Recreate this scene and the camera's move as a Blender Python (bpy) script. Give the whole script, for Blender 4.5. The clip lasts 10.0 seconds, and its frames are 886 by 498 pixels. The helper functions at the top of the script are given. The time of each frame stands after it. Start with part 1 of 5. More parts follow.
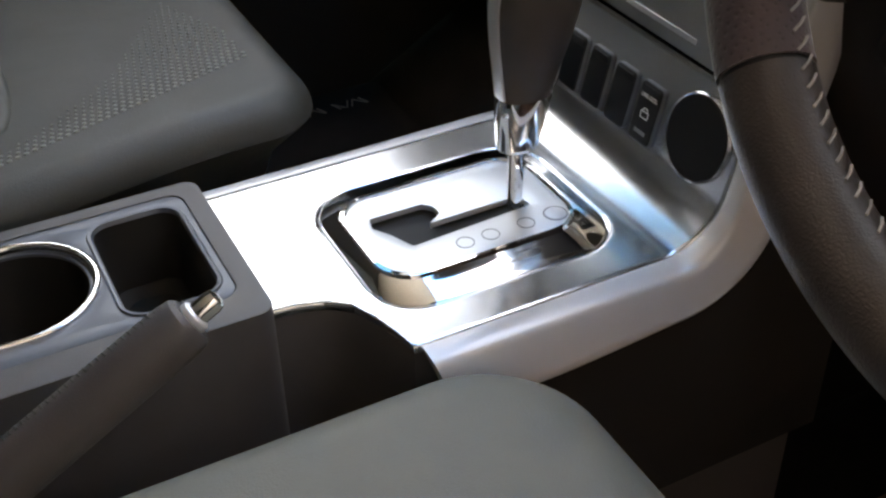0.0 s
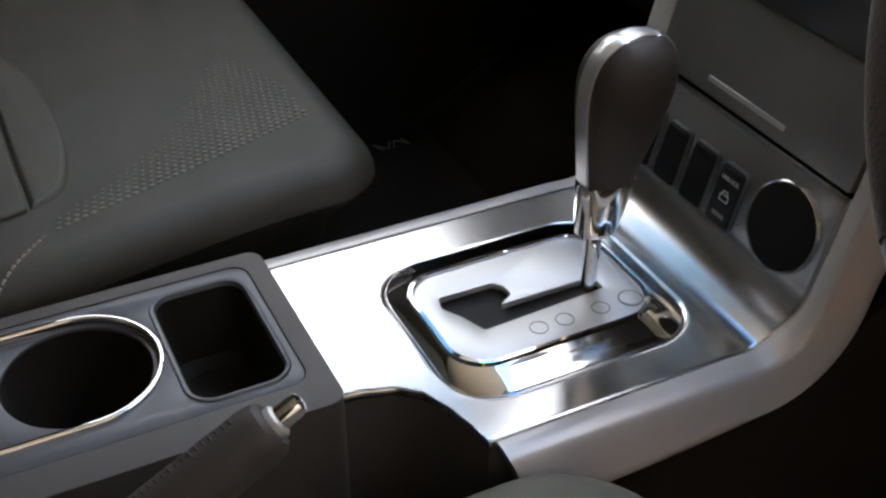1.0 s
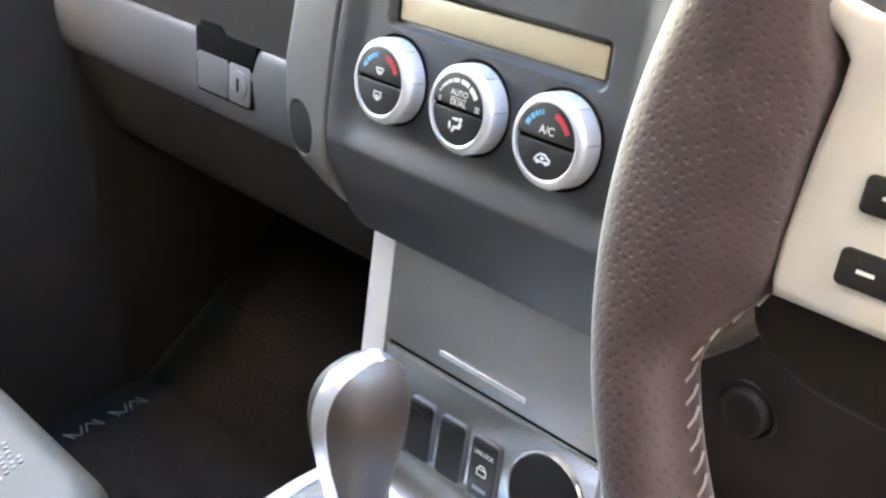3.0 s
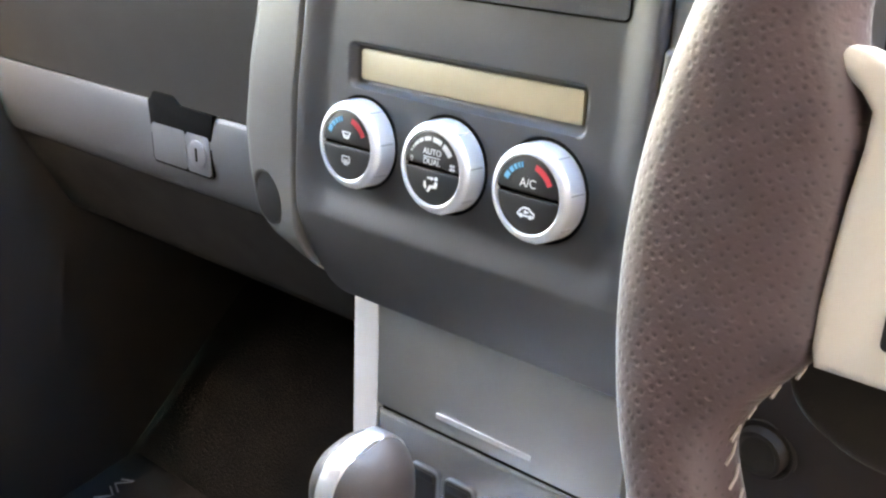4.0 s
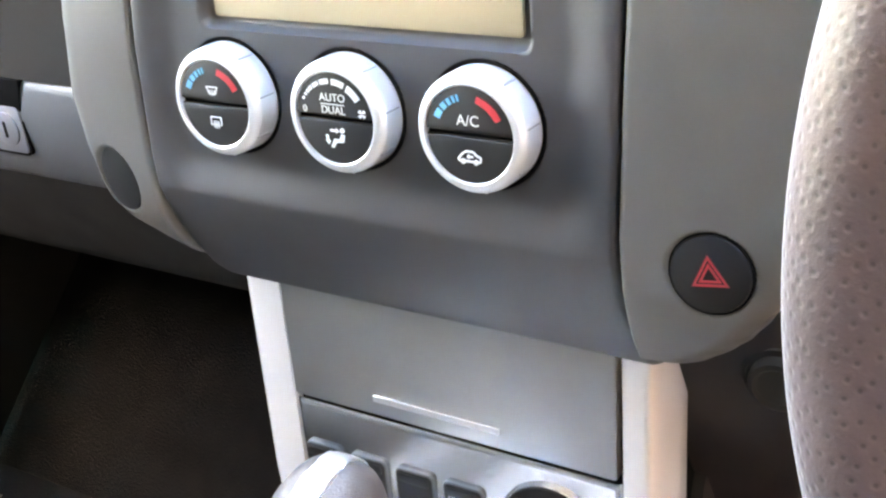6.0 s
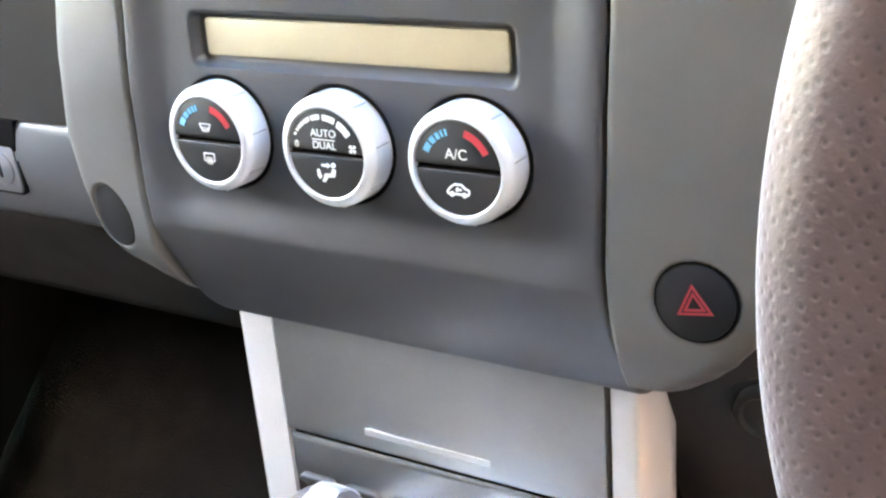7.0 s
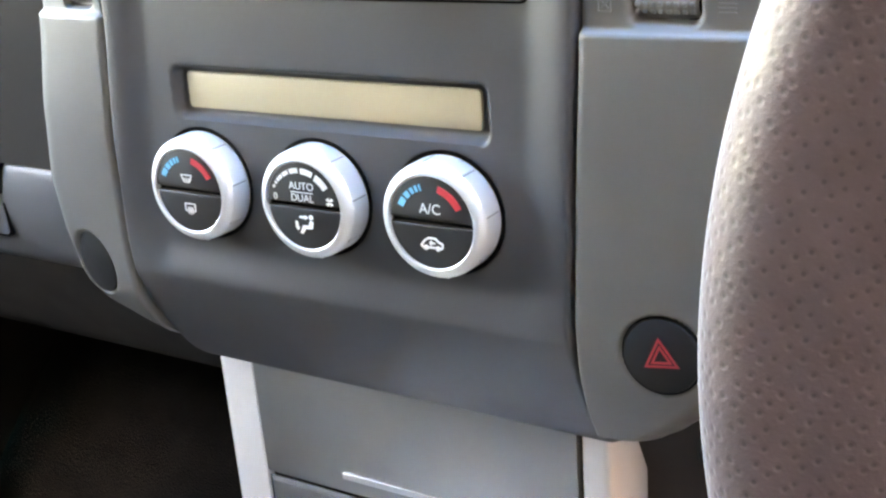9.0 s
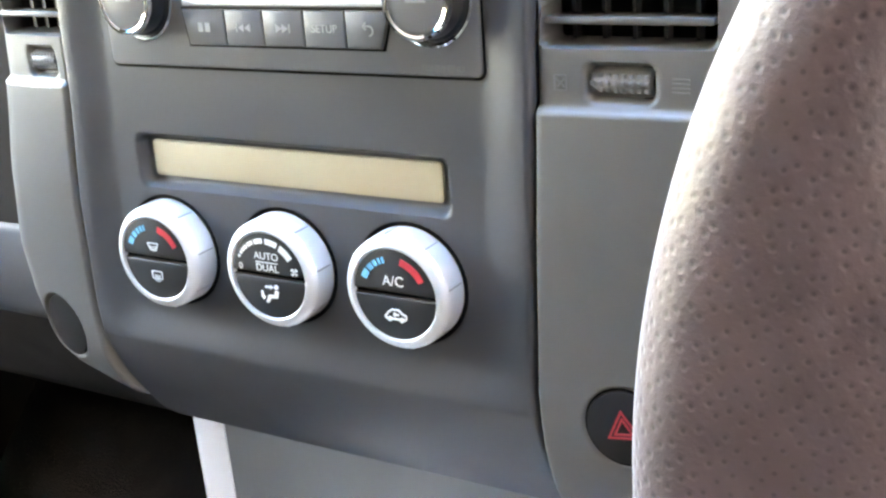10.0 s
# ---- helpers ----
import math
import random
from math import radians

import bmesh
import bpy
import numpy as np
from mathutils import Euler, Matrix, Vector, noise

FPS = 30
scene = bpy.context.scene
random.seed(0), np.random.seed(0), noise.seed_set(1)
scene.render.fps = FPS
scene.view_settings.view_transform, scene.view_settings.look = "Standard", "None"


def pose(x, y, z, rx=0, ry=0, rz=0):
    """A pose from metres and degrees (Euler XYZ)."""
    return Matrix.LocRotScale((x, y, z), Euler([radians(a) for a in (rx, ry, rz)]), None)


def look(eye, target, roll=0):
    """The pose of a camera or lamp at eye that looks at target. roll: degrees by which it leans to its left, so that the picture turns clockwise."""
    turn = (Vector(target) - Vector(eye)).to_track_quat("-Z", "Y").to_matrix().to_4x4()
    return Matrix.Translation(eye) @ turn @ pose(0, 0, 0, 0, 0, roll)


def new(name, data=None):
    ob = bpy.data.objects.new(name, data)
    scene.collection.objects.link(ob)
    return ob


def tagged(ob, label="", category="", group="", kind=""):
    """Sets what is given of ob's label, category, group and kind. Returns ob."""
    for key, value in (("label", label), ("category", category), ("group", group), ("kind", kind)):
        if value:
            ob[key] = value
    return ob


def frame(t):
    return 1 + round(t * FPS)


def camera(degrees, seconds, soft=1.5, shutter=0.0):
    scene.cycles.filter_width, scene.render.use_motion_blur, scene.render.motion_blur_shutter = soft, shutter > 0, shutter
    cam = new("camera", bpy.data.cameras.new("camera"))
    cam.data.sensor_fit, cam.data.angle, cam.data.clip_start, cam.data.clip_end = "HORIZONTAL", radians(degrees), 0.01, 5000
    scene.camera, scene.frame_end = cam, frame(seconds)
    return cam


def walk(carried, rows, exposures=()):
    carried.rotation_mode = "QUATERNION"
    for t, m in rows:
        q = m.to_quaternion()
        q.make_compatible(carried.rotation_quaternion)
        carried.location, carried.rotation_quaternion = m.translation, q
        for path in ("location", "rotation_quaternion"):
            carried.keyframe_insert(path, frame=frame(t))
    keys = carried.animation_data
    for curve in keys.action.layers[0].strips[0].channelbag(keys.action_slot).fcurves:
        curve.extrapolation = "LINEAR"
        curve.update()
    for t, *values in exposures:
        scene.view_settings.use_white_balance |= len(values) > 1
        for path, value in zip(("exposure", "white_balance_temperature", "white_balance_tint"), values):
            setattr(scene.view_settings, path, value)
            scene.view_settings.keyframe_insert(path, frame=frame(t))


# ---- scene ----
cam = camera(42.0, 10.0, soft=2.4)
PATH = [
    (0, (0.5735, -0.4476, 0.8539), (0.2138, -0.2671, 0.5573), -1.39),
    (0.5, (0.5449, -0.4727, 0.8569), (0.1715, -0.3188, 0.5621), -0.32),
    (1, (0.5128, -0.4640, 0.8773), (0.1494, -0.2850, 0.5843), 0.18),
    (1.5, (0.4707, -0.4339, 0.8827), (0.1360, -0.2124, 0.5845), 0.03),
    (2, (0.4543, -0.4293, 0.8945), (0.1324, -0.1900, 0.5959), -0.73),
    (2.5, (0.4478, -0.4129, 0.9233), (0.1307, -0.1372, 0.6523), -0.77),
    (3, (0.4438, -0.4014, 0.9511), (0.1154, -0.1165, 0.7041), -3.70),
    (3.2, (0.4399, -0.3980, 0.9530), (0.1106, -0.1115, 0.7090), -4.02),
    (4.3, (0.3859, -0.3822, 0.9586), (0.0718, -0.0804, 0.7133), -10.44),
    (4.5, (0.3598, -0.3783, 0.9436), (0.0583, -0.0800, 0.6788), -10.94),
    (5, (0.3188, -0.3427, 0.9313), (0.0408, -0.0346, 0.6524), -12.89),
    (5.2, (0.3066, -0.3237, 0.9347), (0.0492, -0.0213, 0.6307), -13.26),
    (6.5, (0.2937, -0.3258, 0.9351), (0.0440, 0.0018, 0.6516), -14.01),
    (7, (0.3002, -0.3314, 0.9362), (0.0501, -0.0002, 0.6574), -13.96),
    (7.5, (0.3058, -0.3288, 0.9423), (0.0569, 0.0048, 0.6653), -14.08),
    (8, (0.3081, -0.3332, 0.9446), (0.0593, 0.0046, 0.6726), -13.07),
    (8.5, (0.3079, -0.3299, 0.9479), (0.0617, 0.0100, 0.6763), -13.06),
    (9, (0.3106, -0.3301, 0.9491), (0.0624, 0.0102, 0.6797), -13.20),
    (9.5, (0.3109, -0.3293, 0.9540), (0.0636, 0.0133, 0.6866), -12.85),
    (10, (0.3191, -0.3122, 0.9668), (0.0730, 0.0334, 0.7023), -13.51),
]
walk(cam, [(t, look(eye, target, roll)) for t, eye, target, roll in PATH],
     exposures=[(0.0, 4.8, 15800, 19), (1.0, 4.2, 17000, 20), (2.2, 4.5, 17600, 20), (2.5, 5.6, 15600, 20), (3.0, 6.99, 12700, 19), (3.3, 7.0, 12900, 19), (4.5, 6.98, 13100, 19), (5.2, 7.17, 13100, 19), (6.3, 7.43, 13100, 19), (8.0, 7.32, 12500, 18), (8.6, 7.1, 12500, 18), (9.5, 7.1, 12100, 17), (10.0, 7.22, 12100, 17)])

# ---- light ----
world = bpy.data.worlds.new("sky")
scene.world = world
world.use_nodes = True
_wn = world.node_tree
_sky = _wn.nodes.new("ShaderNodeTexSky")
_sky.sky_type = "NISHITA"
_sky.sun_disc = False
_sky.sun_elevation = radians(68)
_sky.dust_density = 1.0
_sky.sun_rotation = radians(165)
_wn.links.new(_sky.outputs[0], _wn.nodes["Background"].inputs[0])
_wn.nodes["Background"].inputs[1].default_value = 0.15

sun = new("sun", bpy.data.lights.new("sun", "SUN"))
sun.data.energy = 1.5
sun.data.angle = radians(10)
sun.data.color = (1.0, 0.95, 0.87)
SUN_AZ, SUN_EL = radians(165), radians(68)
sun.matrix_world = look((math.sin(SUN_AZ) * math.cos(SUN_EL), math.cos(SUN_AZ) * math.cos(SUN_EL), math.sin(SUN_EL)), (0, 0, 0))


# ---- materials ----
def material(name, base, rough=0.5, metal=0.0, grain=0.0, grain_size=0.0008, stain=0.12, stain_size=0.05,
             rough_var=0.08, spec=0.5, coat=0.0, pores=0.0, pore_size=0.004, stretch=None, sheen=0.0):
    """A procedural surface: base colour with stains, fine grain relief, roughness that varies, and punched pores with
    their shade put into the colour.
    """
    m = bpy.data.materials.new(name)
    m.use_nodes = True
    nt = m.node_tree
    bsdf = nt.nodes["Principled BSDF"]
    bsdf.inputs["Metallic"].default_value = metal
    bsdf.inputs["Specular IOR Level"].default_value = spec
    bsdf.inputs["Coat Weight"].default_value = coat
    bsdf.inputs["Coat Roughness"].default_value = 0.15
    bsdf.inputs["Sheen Weight"].default_value = sheen
    bsdf.inputs["Sheen Roughness"].default_value = 0.30
    bsdf.inputs["Sheen Tint"].default_value = (0.95, 1.0, 0.95, 1.0)
    co = nt.nodes.new("ShaderNodeTexCoord")
    src = co.outputs["Object"]
    if stretch:
        mp = nt.nodes.new("ShaderNodeMapping")
        mp.inputs["Scale"].default_value = stretch
        nt.links.new(src, mp.inputs["Vector"])
        src = mp.outputs[0]
    big = nt.nodes.new("ShaderNodeTexNoise")
    big.inputs["Scale"].default_value = 1.0 / stain_size
    big.inputs["Detail"].default_value = 5
    nt.links.new(co.outputs["Object"], big.inputs["Vector"])
    fine = nt.nodes.new("ShaderNodeTexNoise")
    fine.inputs["Scale"].default_value = 1.0 / grain_size
    fine.inputs["Detail"].default_value = 3
    nt.links.new(src, fine.inputs["Vector"])
    ramp = nt.nodes.new("ShaderNodeMapRange")
    ramp.inputs["From Min"].default_value, ramp.inputs["From Max"].default_value = 0.3, 0.7
    ramp.inputs["To Min"].default_value, ramp.inputs["To Max"].default_value = 1 - stain, 1 + stain
    nt.links.new(big.outputs["Fac"], ramp.inputs["Value"])
    mul = nt.nodes.new("ShaderNodeVectorMath")
    mul.operation = "SCALE"
    mul.inputs[0].default_value = base
    nt.links.new(ramp.outputs[0], mul.inputs["Scale"])
    nt.links.new(mul.outputs[0], bsdf.inputs["Base Color"])
    rr = nt.nodes.new("ShaderNodeMapRange")
    rr.inputs["From Min"].default_value, rr.inputs["From Max"].default_value = 0.3, 0.7
    rr.inputs["To Min"].default_value, rr.inputs["To Max"].default_value = max(0.02, rough - rough_var), rough + rough_var
    nt.links.new(big.outputs["Fac"], rr.inputs["Value"])
    nt.links.new(rr.outputs[0], bsdf.inputs["Roughness"])
    normal = None
    if grain > 0:
        b = nt.nodes.new("ShaderNodeBump")
        b.inputs["Strength"].default_value = grain
        b.inputs["Distance"].default_value = grain_size
        nt.links.new(fine.outputs["Fac"], b.inputs["Height"])
        normal = b
    if pores > 0:
        vo = nt.nodes.new("ShaderNodeTexVoronoi")
        vo.inputs["Scale"].default_value = 1.0 / pore_size
        vo.voronoi_dimensions = "2D"
        vo.inputs["Randomness"].default_value = 0.5
        mp2 = nt.nodes.new("ShaderNodeMapping")
        mp2.inputs["Rotation"].default_value = (0, 0, radians(40))
        nt.links.new(co.outputs["UV"], mp2.inputs["Vector"])
        nt.links.new(mp2.outputs[0], vo.inputs["Vector"])
        hole = nt.nodes.new("ShaderNodeMapRange")
        hole.interpolation_type = "SMOOTHSTEP"
        hole.inputs["From Min"].default_value, hole.inputs["From Max"].default_value = 0.03, 0.36
        nt.links.new(vo.outputs["Distance"], hole.inputs["Value"])
        b2 = nt.nodes.new("ShaderNodeBump")
        b2.inputs["Strength"].default_value = pores
        b2.inputs["Distance"].default_value = 0.0008
        nt.links.new(hole.outputs[0], b2.inputs["Height"])
        if normal:
            nt.links.new(normal.outputs[0], b2.inputs["Normal"])
        normal = b2
        # base colour dimmed in the pore cores, in place of shade inside the holes
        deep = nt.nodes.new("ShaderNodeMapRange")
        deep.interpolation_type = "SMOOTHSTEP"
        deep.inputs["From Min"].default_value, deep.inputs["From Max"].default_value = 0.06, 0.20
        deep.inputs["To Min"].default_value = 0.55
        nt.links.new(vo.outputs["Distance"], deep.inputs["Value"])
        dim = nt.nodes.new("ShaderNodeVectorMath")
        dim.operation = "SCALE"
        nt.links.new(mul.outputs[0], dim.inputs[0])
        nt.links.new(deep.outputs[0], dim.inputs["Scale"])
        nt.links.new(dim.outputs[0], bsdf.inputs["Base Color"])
    if normal:
        nt.links.new(normal.outputs[0], bsdf.inputs["Normal"])
    return m


RAIL = material("rail_paint", (0.62, 0.605, 0.60), 0.34, 0.25, 0.06, 0.0006, 0.05, 0.08, 0.04, coat=0.3)
SILVER = material("silver_paint", (0.61, 0.62, 0.635), 0.17, 0.95, 0.06, 0.0006, 0.05, 0.08, 0.04)
BRUSHED = material("brushed_lid", (0.37, 0.37, 0.36), 0.40, 0.85, 0.25, 0.0008, 0.08, 0.05, 0.05, stretch=(1.0, 0.02, 0.02))
SPINE = material("spine_silver", (0.78, 0.78, 0.78), 0.34, 0.85, 0.05, 0.0005, 0.05, 0.02, 0.05)
BRAKE_LEATHER = material("brake_leather", (0.070, 0.058, 0.055), 0.5, 0, 0.3, 0.0009, 0.1, 0.03, 0.06)
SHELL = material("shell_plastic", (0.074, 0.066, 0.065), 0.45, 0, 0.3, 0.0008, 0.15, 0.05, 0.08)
SLEEVE = material("gate_sleeve", (0.03, 0.03, 0.03), 0.75)
CHAMPAGNE = material("spoke_paint", (0.59, 0.57, 0.535), 0.36, 0.1, 0.05, 0.0006, 0.05)
PLATE = material("satin_plate", (0.78, 0.79, 0.79), 0.42, 0.75, 0.04, 0.0006, 0.04, 0.06, 0.04)
CHROME = material("chrome", (0.86, 0.87, 0.88), 0.06, 1.0, 0, 0.001, 0.03, 0.02, 0.03)
KNOB_SILVER = material("knob_silver", (0.68, 0.69, 0.70), 0.34, 0.42, 0.05, 0.0005, 0.05, 0.02, 0.05)
PANEL = material("slate_plastic", (0.0400, 0.0402, 0.0430), 0.46, 0, 0.12, 0.0006, 0.08, 0.05, 0.06)
RADIO = material("radio_plastic", (0.092, 0.094, 0.098), 0.42, 0, 0.1, 0.0006, 0.08, 0.05, 0.06)
TRIM = material("grey_plastic", (0.090, 0.087, 0.082), 0.42, 0, 0.25, 0.0006, 0.08, 0.05, 0.06)
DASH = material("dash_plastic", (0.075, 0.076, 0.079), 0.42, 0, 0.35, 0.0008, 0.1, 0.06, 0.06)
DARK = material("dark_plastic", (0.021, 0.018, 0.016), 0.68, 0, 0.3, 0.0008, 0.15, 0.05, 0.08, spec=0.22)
PLUG = material("plug_plastic", (0.014, 0.0135, 0.014), 0.6, 0, 0.2, 0.0005, spec=0.1)
KNEE = material("knee_plastic", (0.028, 0.021, 0.0195), 0.6, 0, 0.3, 0.0008, 0.15, 0.05, 0.08, spec=0.2)
BROWN_CARPET = material("brown_carpet", (0.170, 0.118, 0.105), 0.95, 0, 0.9, 0.0018, 0.4, 0.04, spec=0.08)
BULKHEAD = material("bulkhead_carpet", (0.040, 0.039, 0.042), 0.95, 0, 0.9, 0.0018, 0.15, 0.04, spec=0.08)
BLACK = material("black_plastic", (0.012, 0.012, 0.013), 0.4, 0, 0.15, 0.0005, 0.15, 0.02, 0.08, spec=0.3)
KEYTOP = material("keytop_plastic", (0.019, 0.019, 0.020), 0.48, 0, 0.15, 0.0005, 0.12, 0.02, 0.06, spec=0.4)
LOCK = material("lock_alloy", (0.17, 0.17, 0.18), 0.4, 0.4, 0.05, 0.0005)
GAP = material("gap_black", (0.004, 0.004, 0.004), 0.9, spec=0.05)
TRAY = material("tray_satin", (0.098, 0.109, 0.125), 0.38, 0.25, 0.08, 0.0005, 0.08, 0.05, 0.05)
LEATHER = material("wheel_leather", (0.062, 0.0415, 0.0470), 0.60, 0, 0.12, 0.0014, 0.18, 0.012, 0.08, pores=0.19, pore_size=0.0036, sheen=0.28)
LEATHER_SMOOTH = material("smooth_leather", (0.050, 0.039, 0.038), 0.34, 0, 0.35, 0.0009, 0.1, 0.03, 0.06)
KNOB_LEATHER = material("knob_leather", (0.062, 0.052, 0.048), 0.5, 0, 0.3, 0.0009, 0.1, 0.03, 0.06)
SEAT = material("seat_leather", (0.042, 0.041, 0.0335), 0.52, 0, 0.35, 0.0012, 0.08, 0.04, 0.06)
SEAT_INSERT = material("seat_insert", (0.138, 0.136, 0.112), 0.55, 0, 0.35, 0.0012, 0.08, 0.04, 0.06)
PLEAT = material("pleat_leather", (0.056, 0.055, 0.045), 0.55, 0, 0.35, 0.0012, 0.08, 0.04, 0.06)
LOZENGE = material("lozenge_leather", (0.20, 0.20, 0.175), 0.5, 0, 0.2, 0.001)
THREAD = material("thread", (0.32, 0.29, 0.27), 0.7)
CARPET = material("carpet", (0.0085, 0.0078, 0.0078), 0.95, 0, 0.9, 0.0018, 0.4, 0.04, spec=0.08)
MAT = material("mat_pile", (0.0090, 0.0085, 0.0088), 0.95, 0, 0.9, 0.0015, 0.4, 0.03, spec=0.08)
LCD = material("lcd_glass", (0.375, 0.322, 0.226), 0.36, 0, 0, 0.001, 0.04, 0.06, 0.03)
INK = material("white_ink", (0.75, 0.75, 0.73), 0.5)
PALE_INK = material("pale_ink", (0.30, 0.30, 0.29), 0.5)
DIM_INK = material("dim_ink", (0.11, 0.11, 0.11), 0.5)
RED = material("red_ink", (0.50, 0.025, 0.035), 0.5)
DULL_RED = material("dull_red_ink", (0.30, 0.022, 0.028), 0.5)
BLUE = material("blue_ink", (0.06, 0.40, 0.60), 0.5)
GREY_INK = material("grey_ink", (0.2, 0.2, 0.2), 0.5)
HEAD = material("headliner", (0.60, 0.60, 0.59), 0.9, 0, 0.5, 0.002, 0.06)
DOOR = material("door_trim", (0.045, 0.044, 0.042), 0.6, 0, 0.3, 0.001)
PAINT = material("body_paint", (0.55, 0.56, 0.58), 0.3, 0.3)
BLOCKER = material("blocker_wall", (0.27, 0.248, 0.240), 0.9, 0, 0.5, 0.01, 0.2, 1.0)
GROUND = material("concrete", (0.45, 0.44, 0.42), 0.9, 0, 0.5, 0.01, 0.2, 1.5)


def pane(name, tint, gloss):
    """Thin tinted glass: light passes with a tint, a little is mirrored."""
    m = bpy.data.materials.new(name)
    m.use_nodes = True
    nt = m.node_tree
    nt.nodes.remove(nt.nodes["Principled BSDF"])
    tr, gl, mx = nt.nodes.new("ShaderNodeBsdfTransparent"), nt.nodes.new("ShaderNodeBsdfGlossy"), nt.nodes.new("ShaderNodeMixShader")
    tr.inputs[0].default_value = (*tint, 1)
    gl.inputs["Roughness"].default_value = 0.03
    mx.inputs[0].default_value = gloss
    nt.links.new(tr.outputs[0], mx.inputs[1])
    nt.links.new(gl.outputs[0], mx.inputs[2])
    nt.links.new(mx.outputs[0], nt.nodes["Material Output"].inputs[0])
    return m


GLASS = pane("windscreen_glass", (0.98, 0.99, 0.985), 0.03)
TINT_STRIP = pane("tint_strip_glass", (0.30, 0.64, 0.90), 0.03)
TINT_SHEET = pane("tint_sheet_acrylic", (0.115, 0.36, 0.47), 0.04)


# ---- mesh helpers ----
def axes(origin, x, y, z):
    m = Matrix((x, y, z)).transposed().to_4x4()
    m.translation = origin
    return m


PM = axes((0, 0.0190, 0.7031), (1, 0, 0), (0, 0.2607, 0.9654), (0, -0.9654, 0.2607))  # climate panel: right, up, out
SM = axes((0, 0.008, 0.515), (1, 0, 0), (0, 0.2425, 0.9701), (0, -0.9701, 0.2425))  # lower stack
RM = PM @ Matrix.Translation((0.0118, 0.0028, 0)) @ Matrix.Diagonal((0.975, 1, 1, 1))  # radio face
WA = 0.389
WM = axes((0.4395, -0.144, 0.798), (1, 0, 0), (0, math.sin(WA), math.cos(WA)), (0, -math.cos(WA), math.sin(WA)))  # wheel


def pv(z):
    """Height on the climate panel for a world z."""
    return (z - 0.70) / 0.9654


def sv(z):
    return (z - 0.515) / 0.9701


WORLD_OF = {}


def thing(name, base, label, category, group="", kind=""):
    ob = new(name)
    ob.location = base
    ob.empty_display_size = 0.02
    WORLD_OF[ob.name] = Matrix.Translation(base)
    return tagged(ob, label, category, group, kind)


def part(name, bm, mat, parent=None, label="", m=None, sharp=35, kind=""):
    if m is not None:
        bmesh.ops.transform(bm, matrix=m, verts=bm.verts)
    me = bpy.data.meshes.new(name)
    bm.to_mesh(me)
    bm.free()
    me.materials.append(mat)
    me.shade_smooth()
    me.set_sharp_from_angle(angle=radians(sharp))
    ob = new(name, me)
    if parent is not None:
        ob.parent = parent
        ob.matrix_parent_inverse = WORLD_OF[parent.name].inverted()
    WORLD_OF[ob.name] = Matrix.Identity(4)
    if label or kind:
        tagged(ob, label, "", "", kind)
    return ob


def structure(name, bm, mat, label, category, m=None, sharp=35):
    ob = part(name, bm, mat, None, "", m, sharp)
    return tagged(ob, label, category, "", "structure")


def rrect(x0, x1, y0, y1, r, n=8):
    pts = []
    for cx, cy, a in ((x1 - r, y1 - r, 0), (x0 + r, y1 - r, 90), (x0 + r, y0 + r, 180), (x1 - r, y0 + r, 270)):
        for i in range(n + 1):
            t = radians(a + 90 * i / n)
            pts.append((cx + r * math.cos(t), cy + r * math.sin(t)))
    return pts


def circle(cx, cy, r, n=40, ry=None):
    return [(cx + r * math.cos(2 * math.pi * i / n), cy + (ry or r) * math.sin(2 * math.pi * i / n)) for i in range(n)]


def slab(outer, z0, z1, holes=(), bevel=0.0, seg=2):
    """A flat piece between z0 and z1 with the given outline and holes; its upper edges rounded."""
    bm = bmesh.new()
    tops, edges = [], []
    for loop in (outer, *holes):
        vs = [bm.verts.new((x, y, z1)) for x, y in loop]
        tops.append(vs)
        edges += [bm.edges.new((vs[i], vs[(i + 1) % len(vs)])) for i in range(len(vs))]
    if holes:
        bmesh.ops.triangle_fill(bm, use_beauty=True, use_dissolve=False, edges=edges)
    else:
        bm.faces.new(tops[0])
    topfaces = list(bm.faces)
    low = {v: bm.verts.new((v.co.x, v.co.y, z0)) for vs in tops for v in vs}
    for f in topfaces:
        bm.faces.new([low[v] for v in reversed(f.verts)])
    for vs in tops:
        for i in range(len(vs)):
            a, b = vs[i], vs[(i + 1) % len(vs)]
            bm.faces.new((a, b, low[b], low[a]))
    bmesh.ops.recalc_face_normals(bm, faces=bm.faces)
    if bevel:
        bmesh.ops.bevel(bm, geom=[e for e in edges if e.is_valid], offset=bevel, segments=seg, affect="EDGES", profile=0.5, clamp_overlap=True)
    return bm


def rounded(points, r, n=4):
    """An outline with its corners rounded off."""
    out = []
    for i, p in enumerate(points):
        a, b = Vector(points[i - 1]) - Vector(p), Vector(points[(i + 1) % len(points)]) - Vector(p)
        d = min(r, a.length * 0.45, b.length * 0.45)
        p0, p1 = Vector(p) + a.normalized() * d, Vector(p) + b.normalized() * d
        for k in range(n + 1):
            t = k / n
            q = p0 * (1 - t) ** 2 + Vector(p) * (2 * t * (1 - t)) + p1 * t ** 2
            out.append((q.x, q.y))
    return out


